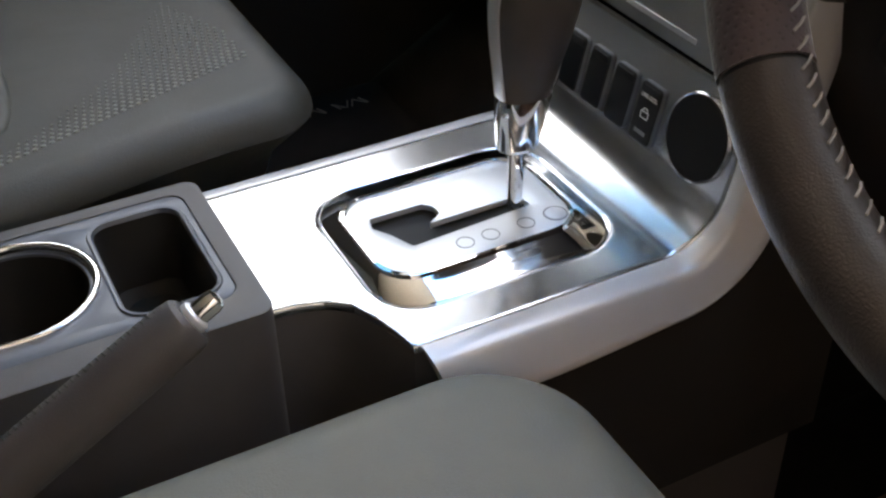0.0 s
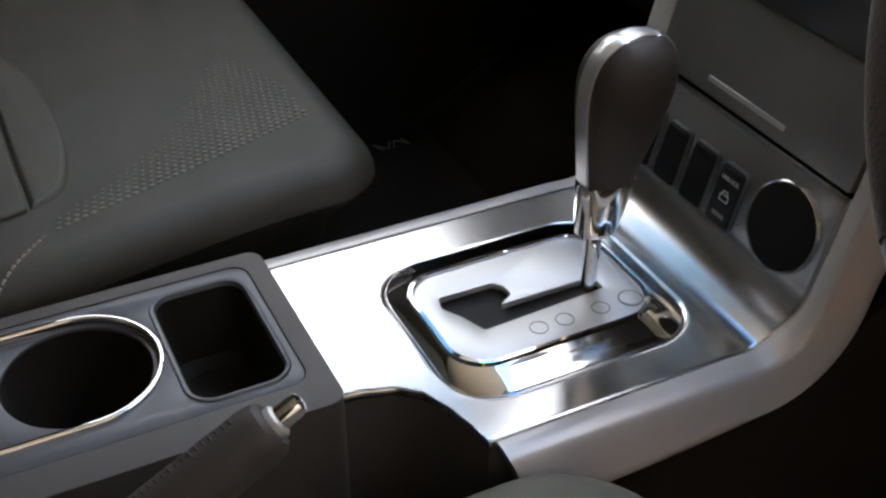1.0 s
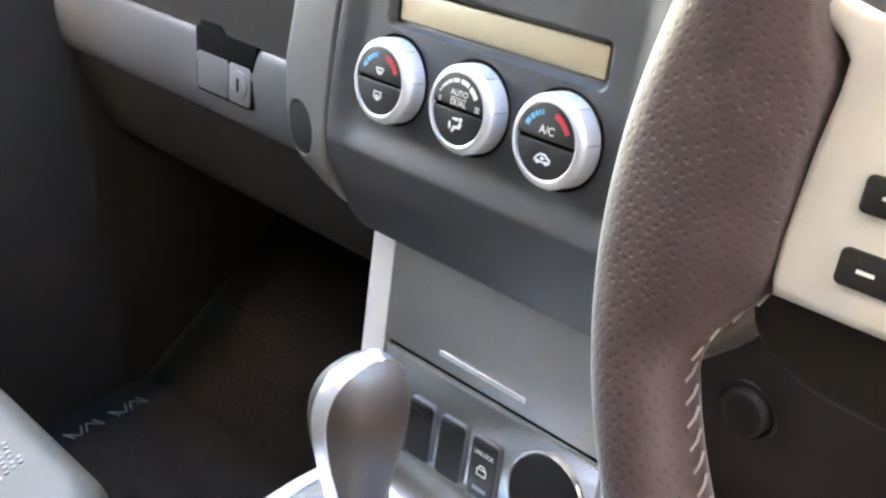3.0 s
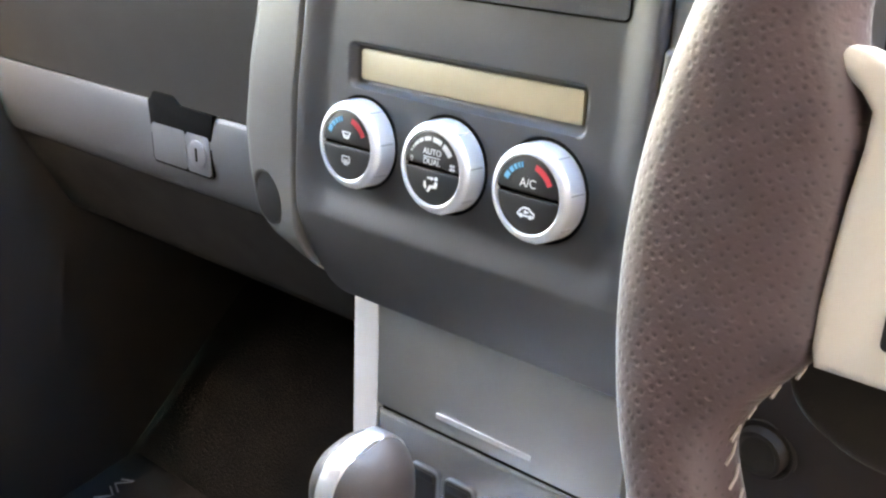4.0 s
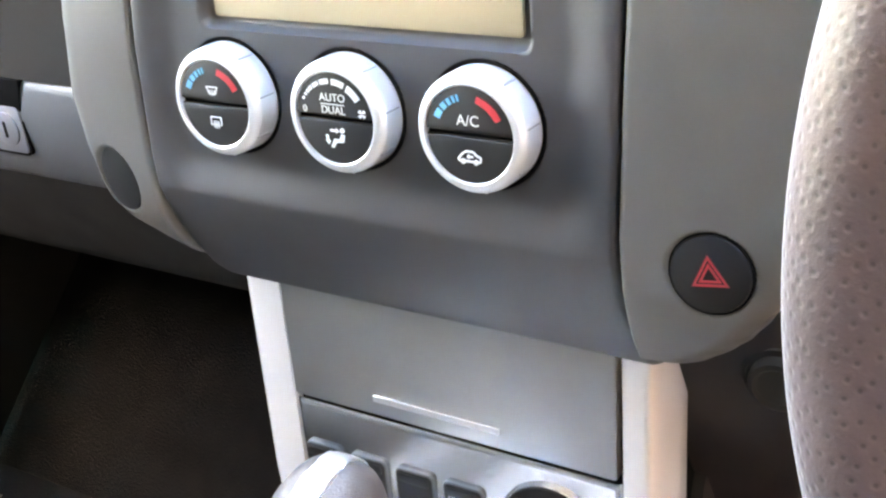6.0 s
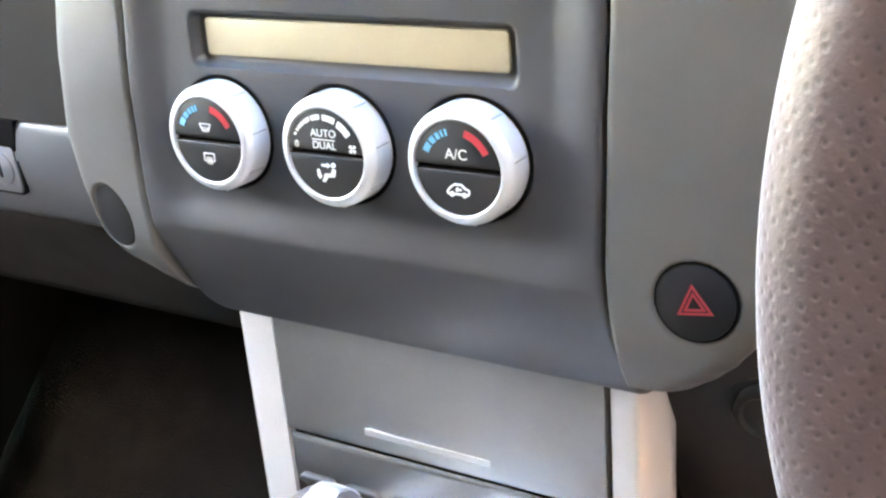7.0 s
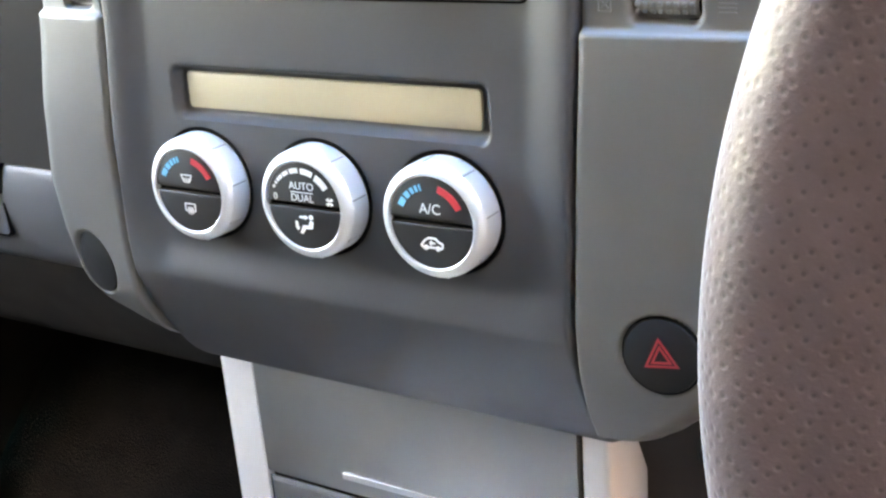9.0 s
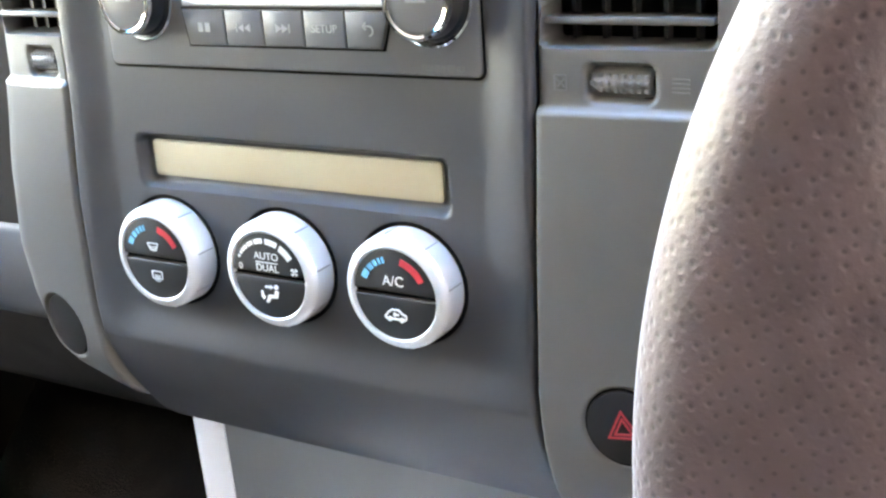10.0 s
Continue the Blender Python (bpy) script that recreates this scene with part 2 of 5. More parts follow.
def loft(rings, closed=True, cap0=True, cap1=True, loop=False):
    bm = bmesh.new()
    vs = [[bm.verts.new(p) for p in r] for r in rings]
    n = len(rings[0])
    pairs = list(zip(vs, vs[1:])) + ([(vs[-1], vs[0])] if loop else [])
    for a, b in pairs:
        for i in range(n if closed else n - 1):
            bm.faces.new((a[i], a[(i + 1) % n], b[(i + 1) % n], b[i]))
    if closed and not loop:
        if cap0:
            bm.faces.new(list(reversed(vs[0])))
        if cap1:
            bm.faces.new(vs[-1])
    bmesh.ops.recalc_face_normals(bm, faces=bm.faces)
    return bm


def lathe(profile, n=48):
    """Turns (radius, height) rows about z."""
    rings = [[(max(r, 1e-5) * math.cos(2 * math.pi * i / n), max(r, 1e-5) * math.sin(2 * math.pi * i / n), z) for i in range(n)] for r, z in profile]
    return loft(rings)


def open_lathe(profile, n=56):
    rings = [[(max(r, 1e-5) * math.cos(2 * math.pi * i / n), max(r, 1e-5) * math.sin(2 * math.pi * i / n), z) for i in range(n)] for r, z in profile]
    return loft(rings, cap0=False)


def tube(path, radius, n=12, flat=1.0):
    """A round bar along a path; radius is a number or a function of 0..1."""
    rings = []
    up = Vector((0, 0, 1))
    for i, p in enumerate(path):
        a, b = Vector(path[max(i - 1, 0)]), Vector(path[min(i + 1, len(path) - 1)])
        t = (b - a).normalized()
        s = t.cross(up)
        if s.length < 1e-3:
            s = Vector((1, 0, 0))
        s.normalize()
        w = s.cross(t)
        r = radius(i / (len(path) - 1)) if callable(radius) else radius
        rings.append([tuple(Vector(p) + s * (r * math.cos(2 * math.pi * k / n)) + w * (r * flat * math.sin(2 * math.pi * k / n))) for k in range(n)])
    return loft(rings)


def field(us, vs, f, skirt=0.0, thick=0.0):
    """A moulded skin: f(u, v) gives each place; the border is turned back by skirt along its local z."""
    bm = bmesh.new()
    grid = [[bm.verts.new(f(u, v)) for v in vs] for u in us]
    for i in range(len(us) - 1):
        for j in range(len(vs) - 1):
            bm.faces.new((grid[i][j], grid[i + 1][j], grid[i + 1][j + 1], grid[i][j + 1]))
    if skirt:
        border = [grid[i][0] for i in range(len(us))] + [grid[-1][j] for j in range(1, len(vs))]
        border += [grid[i][-1] for i in range(len(us) - 2, -1, -1)] + [grid[0][j] for j in range(len(vs) - 2, 0, -1)]
        back = [bm.verts.new(v.co + Vector((0, 0, -skirt))) for v in border]
        for i in range(len(border)):
            j = (i + 1) % len(border)
            bm.faces.new((border[j], border[i], back[i], back[j]))
    return bm


def lines(a, b, step):
    n = max(2, int(round((b - a) / step)) + 1)
    return [a + (b - a) * i / (n - 1) for i in range(n)]


def smooth(a, b, x):
    t = min(1.0, max(0.0, (x - a) / (b - a)))
    return t * t * (3 - 2 * t)


def sd_rrect(x, y, x0, x1, y0, y1, r):
    """Distance to a rounded rectangle, minus inside."""
    qx = abs(x - (x0 + x1) / 2) - (x1 - x0) / 2 + r
    qy = abs(y - (y0 + y1) / 2) - (y1 - y0) / 2 + r
    return math.hypot(max(qx, 0), max(qy, 0)) + min(max(qx, qy), 0) - r


def curve(rows, x):
    """Straight steps through rows of (x, y)."""
    if x <= rows[0][0]:
        return rows[0][1]
    for (a, b), (c, d) in zip(rows, rows[1:]):
        if x <= c:
            k = (x - a) / (c - a)
            k = k * k * (3 - 2 * k) * 0.3 + k * 0.7
            return b + (d - b) * k
    return rows[-1][1]


def join(*bms):
    """One bmesh of several."""
    out = bmesh.new()
    for b in bms:
        me = bpy.data.meshes.new("tmp")
        b.to_mesh(me)
        b.free()
        out.from_mesh(me)
        bpy.data.meshes.remove(me)
    return out


def leather_uv(bm, f):
    """Lays a map in metres over a skin; f gives (u, v) for a local place."""
    layer = bm.loops.layers.uv.new("UVMap")
    for face in bm.faces:
        uv = [f(v.co) for v in face.verts]
        top = max(q[1] for q in uv)
        for loop, q in zip(face.loops, uv):
            loop[layer].uv = (q[0], q[1] + (0.104 if top - q[1] > 0.05 else 0.0))
    return bm


def spline(rows, step):
    """Rows of numbers, smoothly refined."""
    out = []
    for i in range(len(rows) - 1):
        p = [rows[max(i - 1, 0)], rows[i], rows[i + 1], rows[min(i + 2, len(rows) - 1)]]
        for k in range(step):
            t = k / step
            out.append(tuple(0.5 * (2 * p[1][j] + (p[2][j] - p[0][j]) * t + (2 * p[0][j] - 5 * p[1][j] + 4 * p[2][j] - p[3][j]) * t * t + (3 * p[1][j] - p[0][j] - 3 * p[2][j] + p[3][j]) * t ** 3) for j in range(len(rows[0]))))
    return out + [tuple(rows[-1])]


def box(x0, x1, y0, y1, z0, z1, bevel=0.0, seg=2):
    bm = bmesh.new()
    bmesh.ops.create_cube(bm, size=1.0, matrix=Matrix.Translation(((x0 + x1) / 2, (y0 + y1) / 2, (z0 + z1) / 2)) @ Matrix.Diagonal((x1 - x0, y1 - y0, z1 - z0, 1)))
    if bevel:
        bmesh.ops.bevel(bm, geom=list(bm.edges), offset=bevel, segments=seg, affect="EDGES", profile=0.5, clamp_overlap=True)
    return bm


def extrude_x(profile, x0, x1):
    """A closed (y, z) outline drawn out along x."""
    return loft([[(x, y, z) for y, z in profile] for x in (x0, x1)])


def words(text, size, cx, cy, z, thick=0.0003):
    """Lettering as a mesh, centred at (cx, cy)."""
    cu = bpy.data.curves.new("lettering", "FONT")
    cu.body, cu.size, cu.align_x, cu.align_y, cu.extrude = text, size, "CENTER", "CENTER", thick / 2
    ob = bpy.data.objects.new("lettering", cu)
    scene.collection.objects.link(ob)
    bpy.context.view_layer.update()
    me = bpy.data.meshes.new_from_object(ob.evaluated_get(bpy.context.evaluated_depsgraph_get()))
    bm = bmesh.new()
    bm.from_mesh(me)
    bpy.data.objects.remove(ob)
    bpy.data.curves.remove(cu)
    bpy.data.meshes.remove(me)
    bmesh.ops.translate(bm, verts=bm.verts, vec=(cx, cy, z))
    return bm


def arc_bar(cx, cy, r0, r1, a0, a1, z0, z1, n=10):
    pts = [(cx + r1 * math.cos(radians(a0 + (a1 - a0) * i / n)), cy + r1 * math.sin(radians(a0 + (a1 - a0) * i / n))) for i in range(n + 1)]
    pts += [(cx + r0 * math.cos(radians(a1 + (a0 - a1) * i / n)), cy + r0 * math.sin(radians(a1 + (a0 - a1) * i / n))) for i in range(n + 1)]
    return slab(pts, z0, z1)


def bar(x0, y0, x1, y1, w, z0, z1):
    """A thin straight stroke."""
    d = Vector((x1 - x0, y1 - y0))
    nrm = Vector((-d.y, d.x)).normalized() * (w / 2)
    return slab([(x0 + nrm.x, y0 + nrm.y), (x0 - nrm.x, y0 - nrm.y), (x1 - nrm.x, y1 - nrm.y), (x1 + nrm.x, y1 + nrm.y)], z0, z1)


# ---- the cabin ----
structure("ground", slab([(-60, -60), (60, -60), (60, 60), (-60, 60)], -0.75, -0.62), GROUND, "pale concrete ground outside the car", "ground")
structure("floor", box(-0.80, 0.84, -1.7, 0.75, -0.05, 0.06), CARPET, "black carpeted car floor", "floor")


def side_wall(name, x0, x1, label):
    """A car side: door below, pillars and a rail round a window opening."""
    # unseen opening, cut lower than a window sill to light the driver footwell
    holes = [[(-0.60, 0.56), (0.43, 0.56), (0.50, 0.84), (0.14, 1.29), (-0.60, 1.32)]]
    if x0 < 0:
        # rear edge set forward so the upper console curve reflects less sky
        holes = [[(-0.40, 0.86), (0.50, 0.84), (0.10, 1.36), (-0.40, 1.38)]]
    bm = slab([(-1.75, -0.3), (0.85, -0.3), (0.85, 0.84), (0.62, 0.84), (0.16, 1.41), (-1.75, 1.41)], 0, x1 - x0, holes, 0.004)
    m = Matrix(((0, 0, 1, x0), (1, 0, 0, 0), (0, 1, 0, 0), (0, 0, 0, 1)))
    bmesh.ops.subdivide_edges(bm, edges=[e for e in bm.edges if e.calc_length() > 0.4], cuts=1)
    bmesh.ops.transform(bm, matrix=m, verts=bm.verts)
    inward = 1 if x0 < 0 else -1
    for v in bm.verts:
        v.co.x += inward * (0.30 if x0 < 0 else 0.10) * max(0.0, v.co.z - 0.86)
    return structure(name, bm, DOOR, label, "car side")


side_wall("wall_passenger_side", -0.86, -0.80, "dark trimmed car side with window openings")
side_wall("wall_driver_side", 0.84, 0.90, "dark trimmed car side with window openings")
structure("ceiling", box(-0.69, 0.82, -1.75, 0.06, 1.40, 1.44, 0.01), HEAD, "pale woven headliner under the roof", "headliner")
structure("wall_rear", slab([(-0.86, -0.3), (0.90, -0.3), (0.90, 1.40), (-0.86, 1.40)], 0, 0.05),
          DOOR, "dark trimmed rear cab wall", "car wall", Matrix(((1, 0, 0, 0), (0, 0, 1, -1.75), (0, 1, 0, 0), (0, 0, 0, 1))))
structure("wall_firewall", box(-0.80, 0.84, 0.50, 0.56, 0.0, 0.86), BULKHEAD, "black carpeted bulkhead of the footwells", "bulkhead")
structure("hood", box(-0.86, 0.90, 0.80, 1.9, 0.40, 0.84, 0.03), PAINT, "silver painted bonnet outside", "bonnet")

# unseen wall, added only to hold back light from the driver side
structure("wall_blocker", box(1.5, 1.7, -7.0, 7.0, -0.62, 3.0), BLOCKER, "unseen brown wall added to block light from the driver side", "wall")

screen = structure("window_windscreen", extrude_x([(0.1625, 1.3085), (0.6400, 0.8400), (0.6440, 0.8440), (0.1665, 1.3125)], -0.74, 0.78), GLASS, "clear windscreen with an added blue tint strip", "windscreen")
# blue strip added out of view, tinting light and reflections from the screen top
part("tint_strip", extrude_x([(0.0620, 1.4070), (0.1615, 1.3095), (0.1655, 1.3135), (0.0660, 1.4110)], -0.74, 0.78), TINT_STRIP, screen, "unseen blue strip added to tint the light from above")


def side_pane(outline, x, thick):
    """A sheet in the leaning window plane of the passenger side, from (y, z) corners."""
    return loft([[(x + d + 0.30 * (z - 0.86), y, z) for y, z in outline] for d in (0, thick)])


side_glass = structure("window_passenger", side_pane([(-0.515, 0.845), (0.505, 0.835), (0.095, 1.375), (-0.515, 1.395)], -0.832, 0.004), GLASS, "clear passenger door window with an added blue tint sheet", "window")
# blue sheet added out of view to give the console its blue reflection
part("tint_sheet", side_pane([(-0.515, 1.16), (0.255, 1.16), (0.095, 1.375), (-0.515, 1.395)], -0.868, 0.004), TINT_SHEET, side_glass, "unseen blue tint sheet added for the console reflection")

# toe boards rise towards the bulkhead
toe = extrude_x([(0.10, 0.05), (0.52, 0.30), (0.52, 0.34), (0.06, 0.07)], -0.80, -0.12)
structure("floor_toe_board", toe, CARPET, "black carpeted toe board of the passenger footwell", "toe board")
kick = box(-0.80, -0.74, -0.2, 0.5, 0.06, 0.62, 0.003)
structure("trim_kick_panel", kick, DARK, "dark plastic kick panel beside the footwell", "trim")

structure("floor_driver_carpet", box(0.135, 0.82, -0.60, 0.48, 0.055, 0.075, 0.004), BROWN_CARPET, "dark brown carpet of the driver footwell", "carpet")

# passenger mat with pale marks along its inner hem
mat = thing("floor_mat", (-0.5, -0.05, 0.06), "black carpet floor mat with pale embroidered marks", "floor mat")
part("carpet_pad", slab(rrect(-0.735, -0.16, -0.30, 0.14, 0.05), 0.088, 0.100, bevel=0.004), MAT, mat)
part("hem", slab(rrect(-0.739, -0.156, -0.304, 0.144, 0.054), 0.086, 0.097, [rrect(-0.727, -0.168, -0.292, 0.132, 0.043)], 0.003), MAT, mat, "stitched black hem")
for i in range(6):
    y = 0.068 - 0.030 * i
    s = 0.007 if i % 2 else -0.007
    part("mark", join(bar(-0.699, y - 0.008, -0.682, y - 0.008 + s, 0.0019, 0.0995, 0.1012), bar(-0.699, y + 0.008 + s, -0.682, y + 0.008, 0.0019, 0.0995, 0.1012),
                      bar(-0.698, y - 0.007, -0.683, y + 0.006, 0.0016, 0.0995, 0.1010)), DIM_INK, mat, "pale grey embroidered mark")


# ---- dashboard ----
dash = thing("dashboard", (0.0, 0.2, 0.40), "dark grey moulded plastic dashboard", "dashboard")
# passenger side: lower glovebox face, shelf, upper face
lower = spline([(0.1085, 0.6235), (0.1035, 0.6190), (0.0985, 0.6030), (0.0958, 0.5850), (0.0955, 0.5640), (0.0985, 0.5490), (0.1020, 0.5430)], 4) + [(0.45, 0.543), (0.45, 0.6235)]
part("glovebox_lid", extrude_x(lower, -0.785, -0.100), DASH, dash, "slate grey glovebox lid")
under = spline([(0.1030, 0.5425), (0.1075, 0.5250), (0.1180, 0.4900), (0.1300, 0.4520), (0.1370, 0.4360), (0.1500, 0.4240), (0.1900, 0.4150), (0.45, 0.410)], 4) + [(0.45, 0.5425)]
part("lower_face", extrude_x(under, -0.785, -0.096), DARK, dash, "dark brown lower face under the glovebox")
upper = [(0.1045, 0.6245), (0.45, 0.6245), (0.62, 0.83), (0.50, 0.90), (0.30, 0.925), (0.16, 0.905), (0.112, 0.87), (0.106, 0.80), (0.1075, 0.70), (0.1070, 0.640)]
part("upper_face", extrude_x(upper, -0.785, -0.120), DARK, dash, "dark grained upper dashboard face")
# driver side
drv = [(0.050, 0.60), (0.040, 0.575), (0.045, 0.52), (0.075, 0.42), (0.13, 0.34), (0.30, 0.33), (0.45, 0.40), (0.45, 0.60)]
part("knee_panel", extrude_x(drv, 0.1180, 0.83), KNEE, dash, "dark plastic knee panel")
drv2 = [(0.050, 0.60), (0.45, 0.60), (0.62, 0.83), (0.50, 0.93), (0.30, 0.96), (0.16, 0.94), (0.115, 0.90), (0.095, 0.80), (0.080, 0.70)]
part("driver_face", extrude_x(drv2, 0.195, 0.83), KNEE, dash, "dark grained dashboard behind the steering wheel")
part("centre_core", extrude_x([(0.080, 0.60), (0.45, 0.40), (0.62, 0.83), (0.30, 0.93), (0.13, 0.92), (0.11, 0.82)], -0.14, 0.20), GAP, dash)
part("stack_core", extrude_x([(0.035, 0.60), (-0.002, 0.44), (0.02, 0.20), (0.45, 0.20), (0.45, 0.60)], -0.105, 0.118), GAP, dash)
knob_m = axes((0.1755, 0.041, 0.5600), (1, 0, 0), (0, 0.1, 0.995), (0, -0.995, 0.1))
part("rotary_knob", lathe([(0.0142, -0.01), (0.0142, 0.006), (0.0134, 0.0082), (0.0112, 0.0088), (0.0095, 0.0070), (0.0, 0.0064)], 40), DARK, dash, "dark brown rotary knob", knob_m)
part("knob_collar", lathe([(0.0186, -0.01), (0.0186, 0.001), (0.0174, 0.0024), (0.0162, 0.0024), (0.0162, -0.01)], 40), DARK, dash, m=knob_m)

# glovebox latch with its lock
LATCH_UP, LATCH_OUT = (0, 0.190, 0.982), (0, -0.982, 0.190)
latch_m = axes((0, 0.0968, 0.592), (1, 0, 0), LATCH_UP, LATCH_OUT)
part("latch_gap", slab(rrect(-0.4545, -0.3655, -0.0235, 0.0210, 0.006), -0.004, 0.0004), GAP, dash, "", latch_m)
part("latch", slab(rrect(-0.4525, -0.4025, -0.0215, 0.0130, 0.004), -0.002, 0.0012, bevel=0.0005), DASH, dash, "slate latch paddle", latch_m)
lockp = part("lock_plate", slab(rrect(-0.4010, -0.3680, -0.0215, 0.0130, 0.004), -0.002, 0.0015, bevel=0.0005), LOCK, dash, "grey lock plate", latch_m)
lock_m = axes((-0.3845, 0.0962, 0.5880), (1, 0, 0), LATCH_UP, LATCH_OUT)
part("lock_cylinder", lathe([(0.0125, 0.000), (0.0125, 0.0026), (0.0115, 0.0032), (0.0, 0.0032)], 32), LOCK, lockp, "satin grey lock cylinder", lock_m)
part("lock_groove", slab(circle(0, 0, 0.0137, 40), 0.0002, 0.0007), GAP, lockp, "", lock_m)
part("key_slot", slab(rrect(-0.0014, 0.0014, -0.006, 0.006, 0.0008), 0.0031, 0.0036), GAP, lockp, "", lock_m)
# finger recess not hollowed: its shade is a flat black slab
part("recess_shade", slab(rounded([(-0.4560, 0.0335), (-0.4545, 0.0100), (-0.3655, 0.0100), (-0.3600, 0.0335), (-0.4080, 0.0340), (-0.4180, 0.0410), (-0.4470, 0.0410), (-0.4510, 0.0345)], 0.002), -0.010, 0.0009, bevel=0.0004), GAP, dash, "black slab standing in for the shaded finger recess", latch_m)


# ---- climate panel ----
climate = thing("climate_panel", (0, 0.01, 0.59), "dark slate plastic climate control panel with three silver knobs", "climate control")
DX0, DX1, DV0, DV1 = -0.0795, 0.0815, 0.0273, 0.0447
seam_right = [(-0.110, 0.1285), (-0.104, 0.1280), (-0.094, 0.1265), (-0.05, 0.1235), (0.0, 0.1250), (0.07, 0.1280), (0.17, 0.131)]
seam_left = [(-0.104, -0.1240), (-0.091, -0.1260), (-0.043, -0.1300), (0.009, -0.1290), (0.068, -0.1225), (0.17, -0.117)]
KX = (-0.0712, -0.0026, 0.0644)
KV = -0.0090
PANEL_LOW = -0.1245


def panel_skin(k, v):
    a, b = curve(seam_left, v) + 0.0006, curve(seam_right, v) - 0.0006
    q = max(0.0, (PANEL_LOW + 0.014 - v) / 0.014)
    a += 0.026 * (1 - math.sqrt(max(0.0, 1 - q * q)))
    u = a + (b - a) * k
    d = min(u - a, b - u)
    w = 0.0
    # recessed middle, raised borders
    q = sd_rrect(u, v, a + 0.016, b - 0.015, -0.0505, 0.40, 0.014)
    w += 0.0045 * smooth(-0.010, 0.012, q)
    under = max(0.0, -0.060 - v)
    w -= 0.26 * under + 4.2 * under ** 2
    w -= 0.0022 * (1 - min(1.0, d / 0.0022)) ** 2
    s = sd_rrect(u, v, DX0 - 0.0055, DX1 + 0.0045, DV0 - 0.004, DV1 + 0.003, 0.004)
    w -= 0.006 * smooth(0.0012, -0.0018, s)
    for x in KX:
        s = math.hypot(u - x, v - KV) - 0.0268
        w -= 0.004 * smooth(0.001, -0.001, s)
    if v < PANEL_LOW + 0.006:
        w -= 0.006 * (1 - (v - PANEL_LOW) / 0.006) ** 2
    return (u, v, w)


part("panel", field(lines(0, 1, 0.0045), lines(PANEL_LOW, 0.17, 0.0012), panel_skin, 0.02), PANEL, climate, "", PM, 60)
part("display", slab(rrect(DX0, DX1, DV0, DV1, 0.002), -0.009, -0.0042, bevel=0.0004), LCD, climate, "amber beige blank display", PM)


def icon(strokes, cx, cy, w, z):
    return join(*[bar(cx + a, cy + b, cx + c, cy + d, w, z, z + 0.0004) for a, b, c, d in strokes])


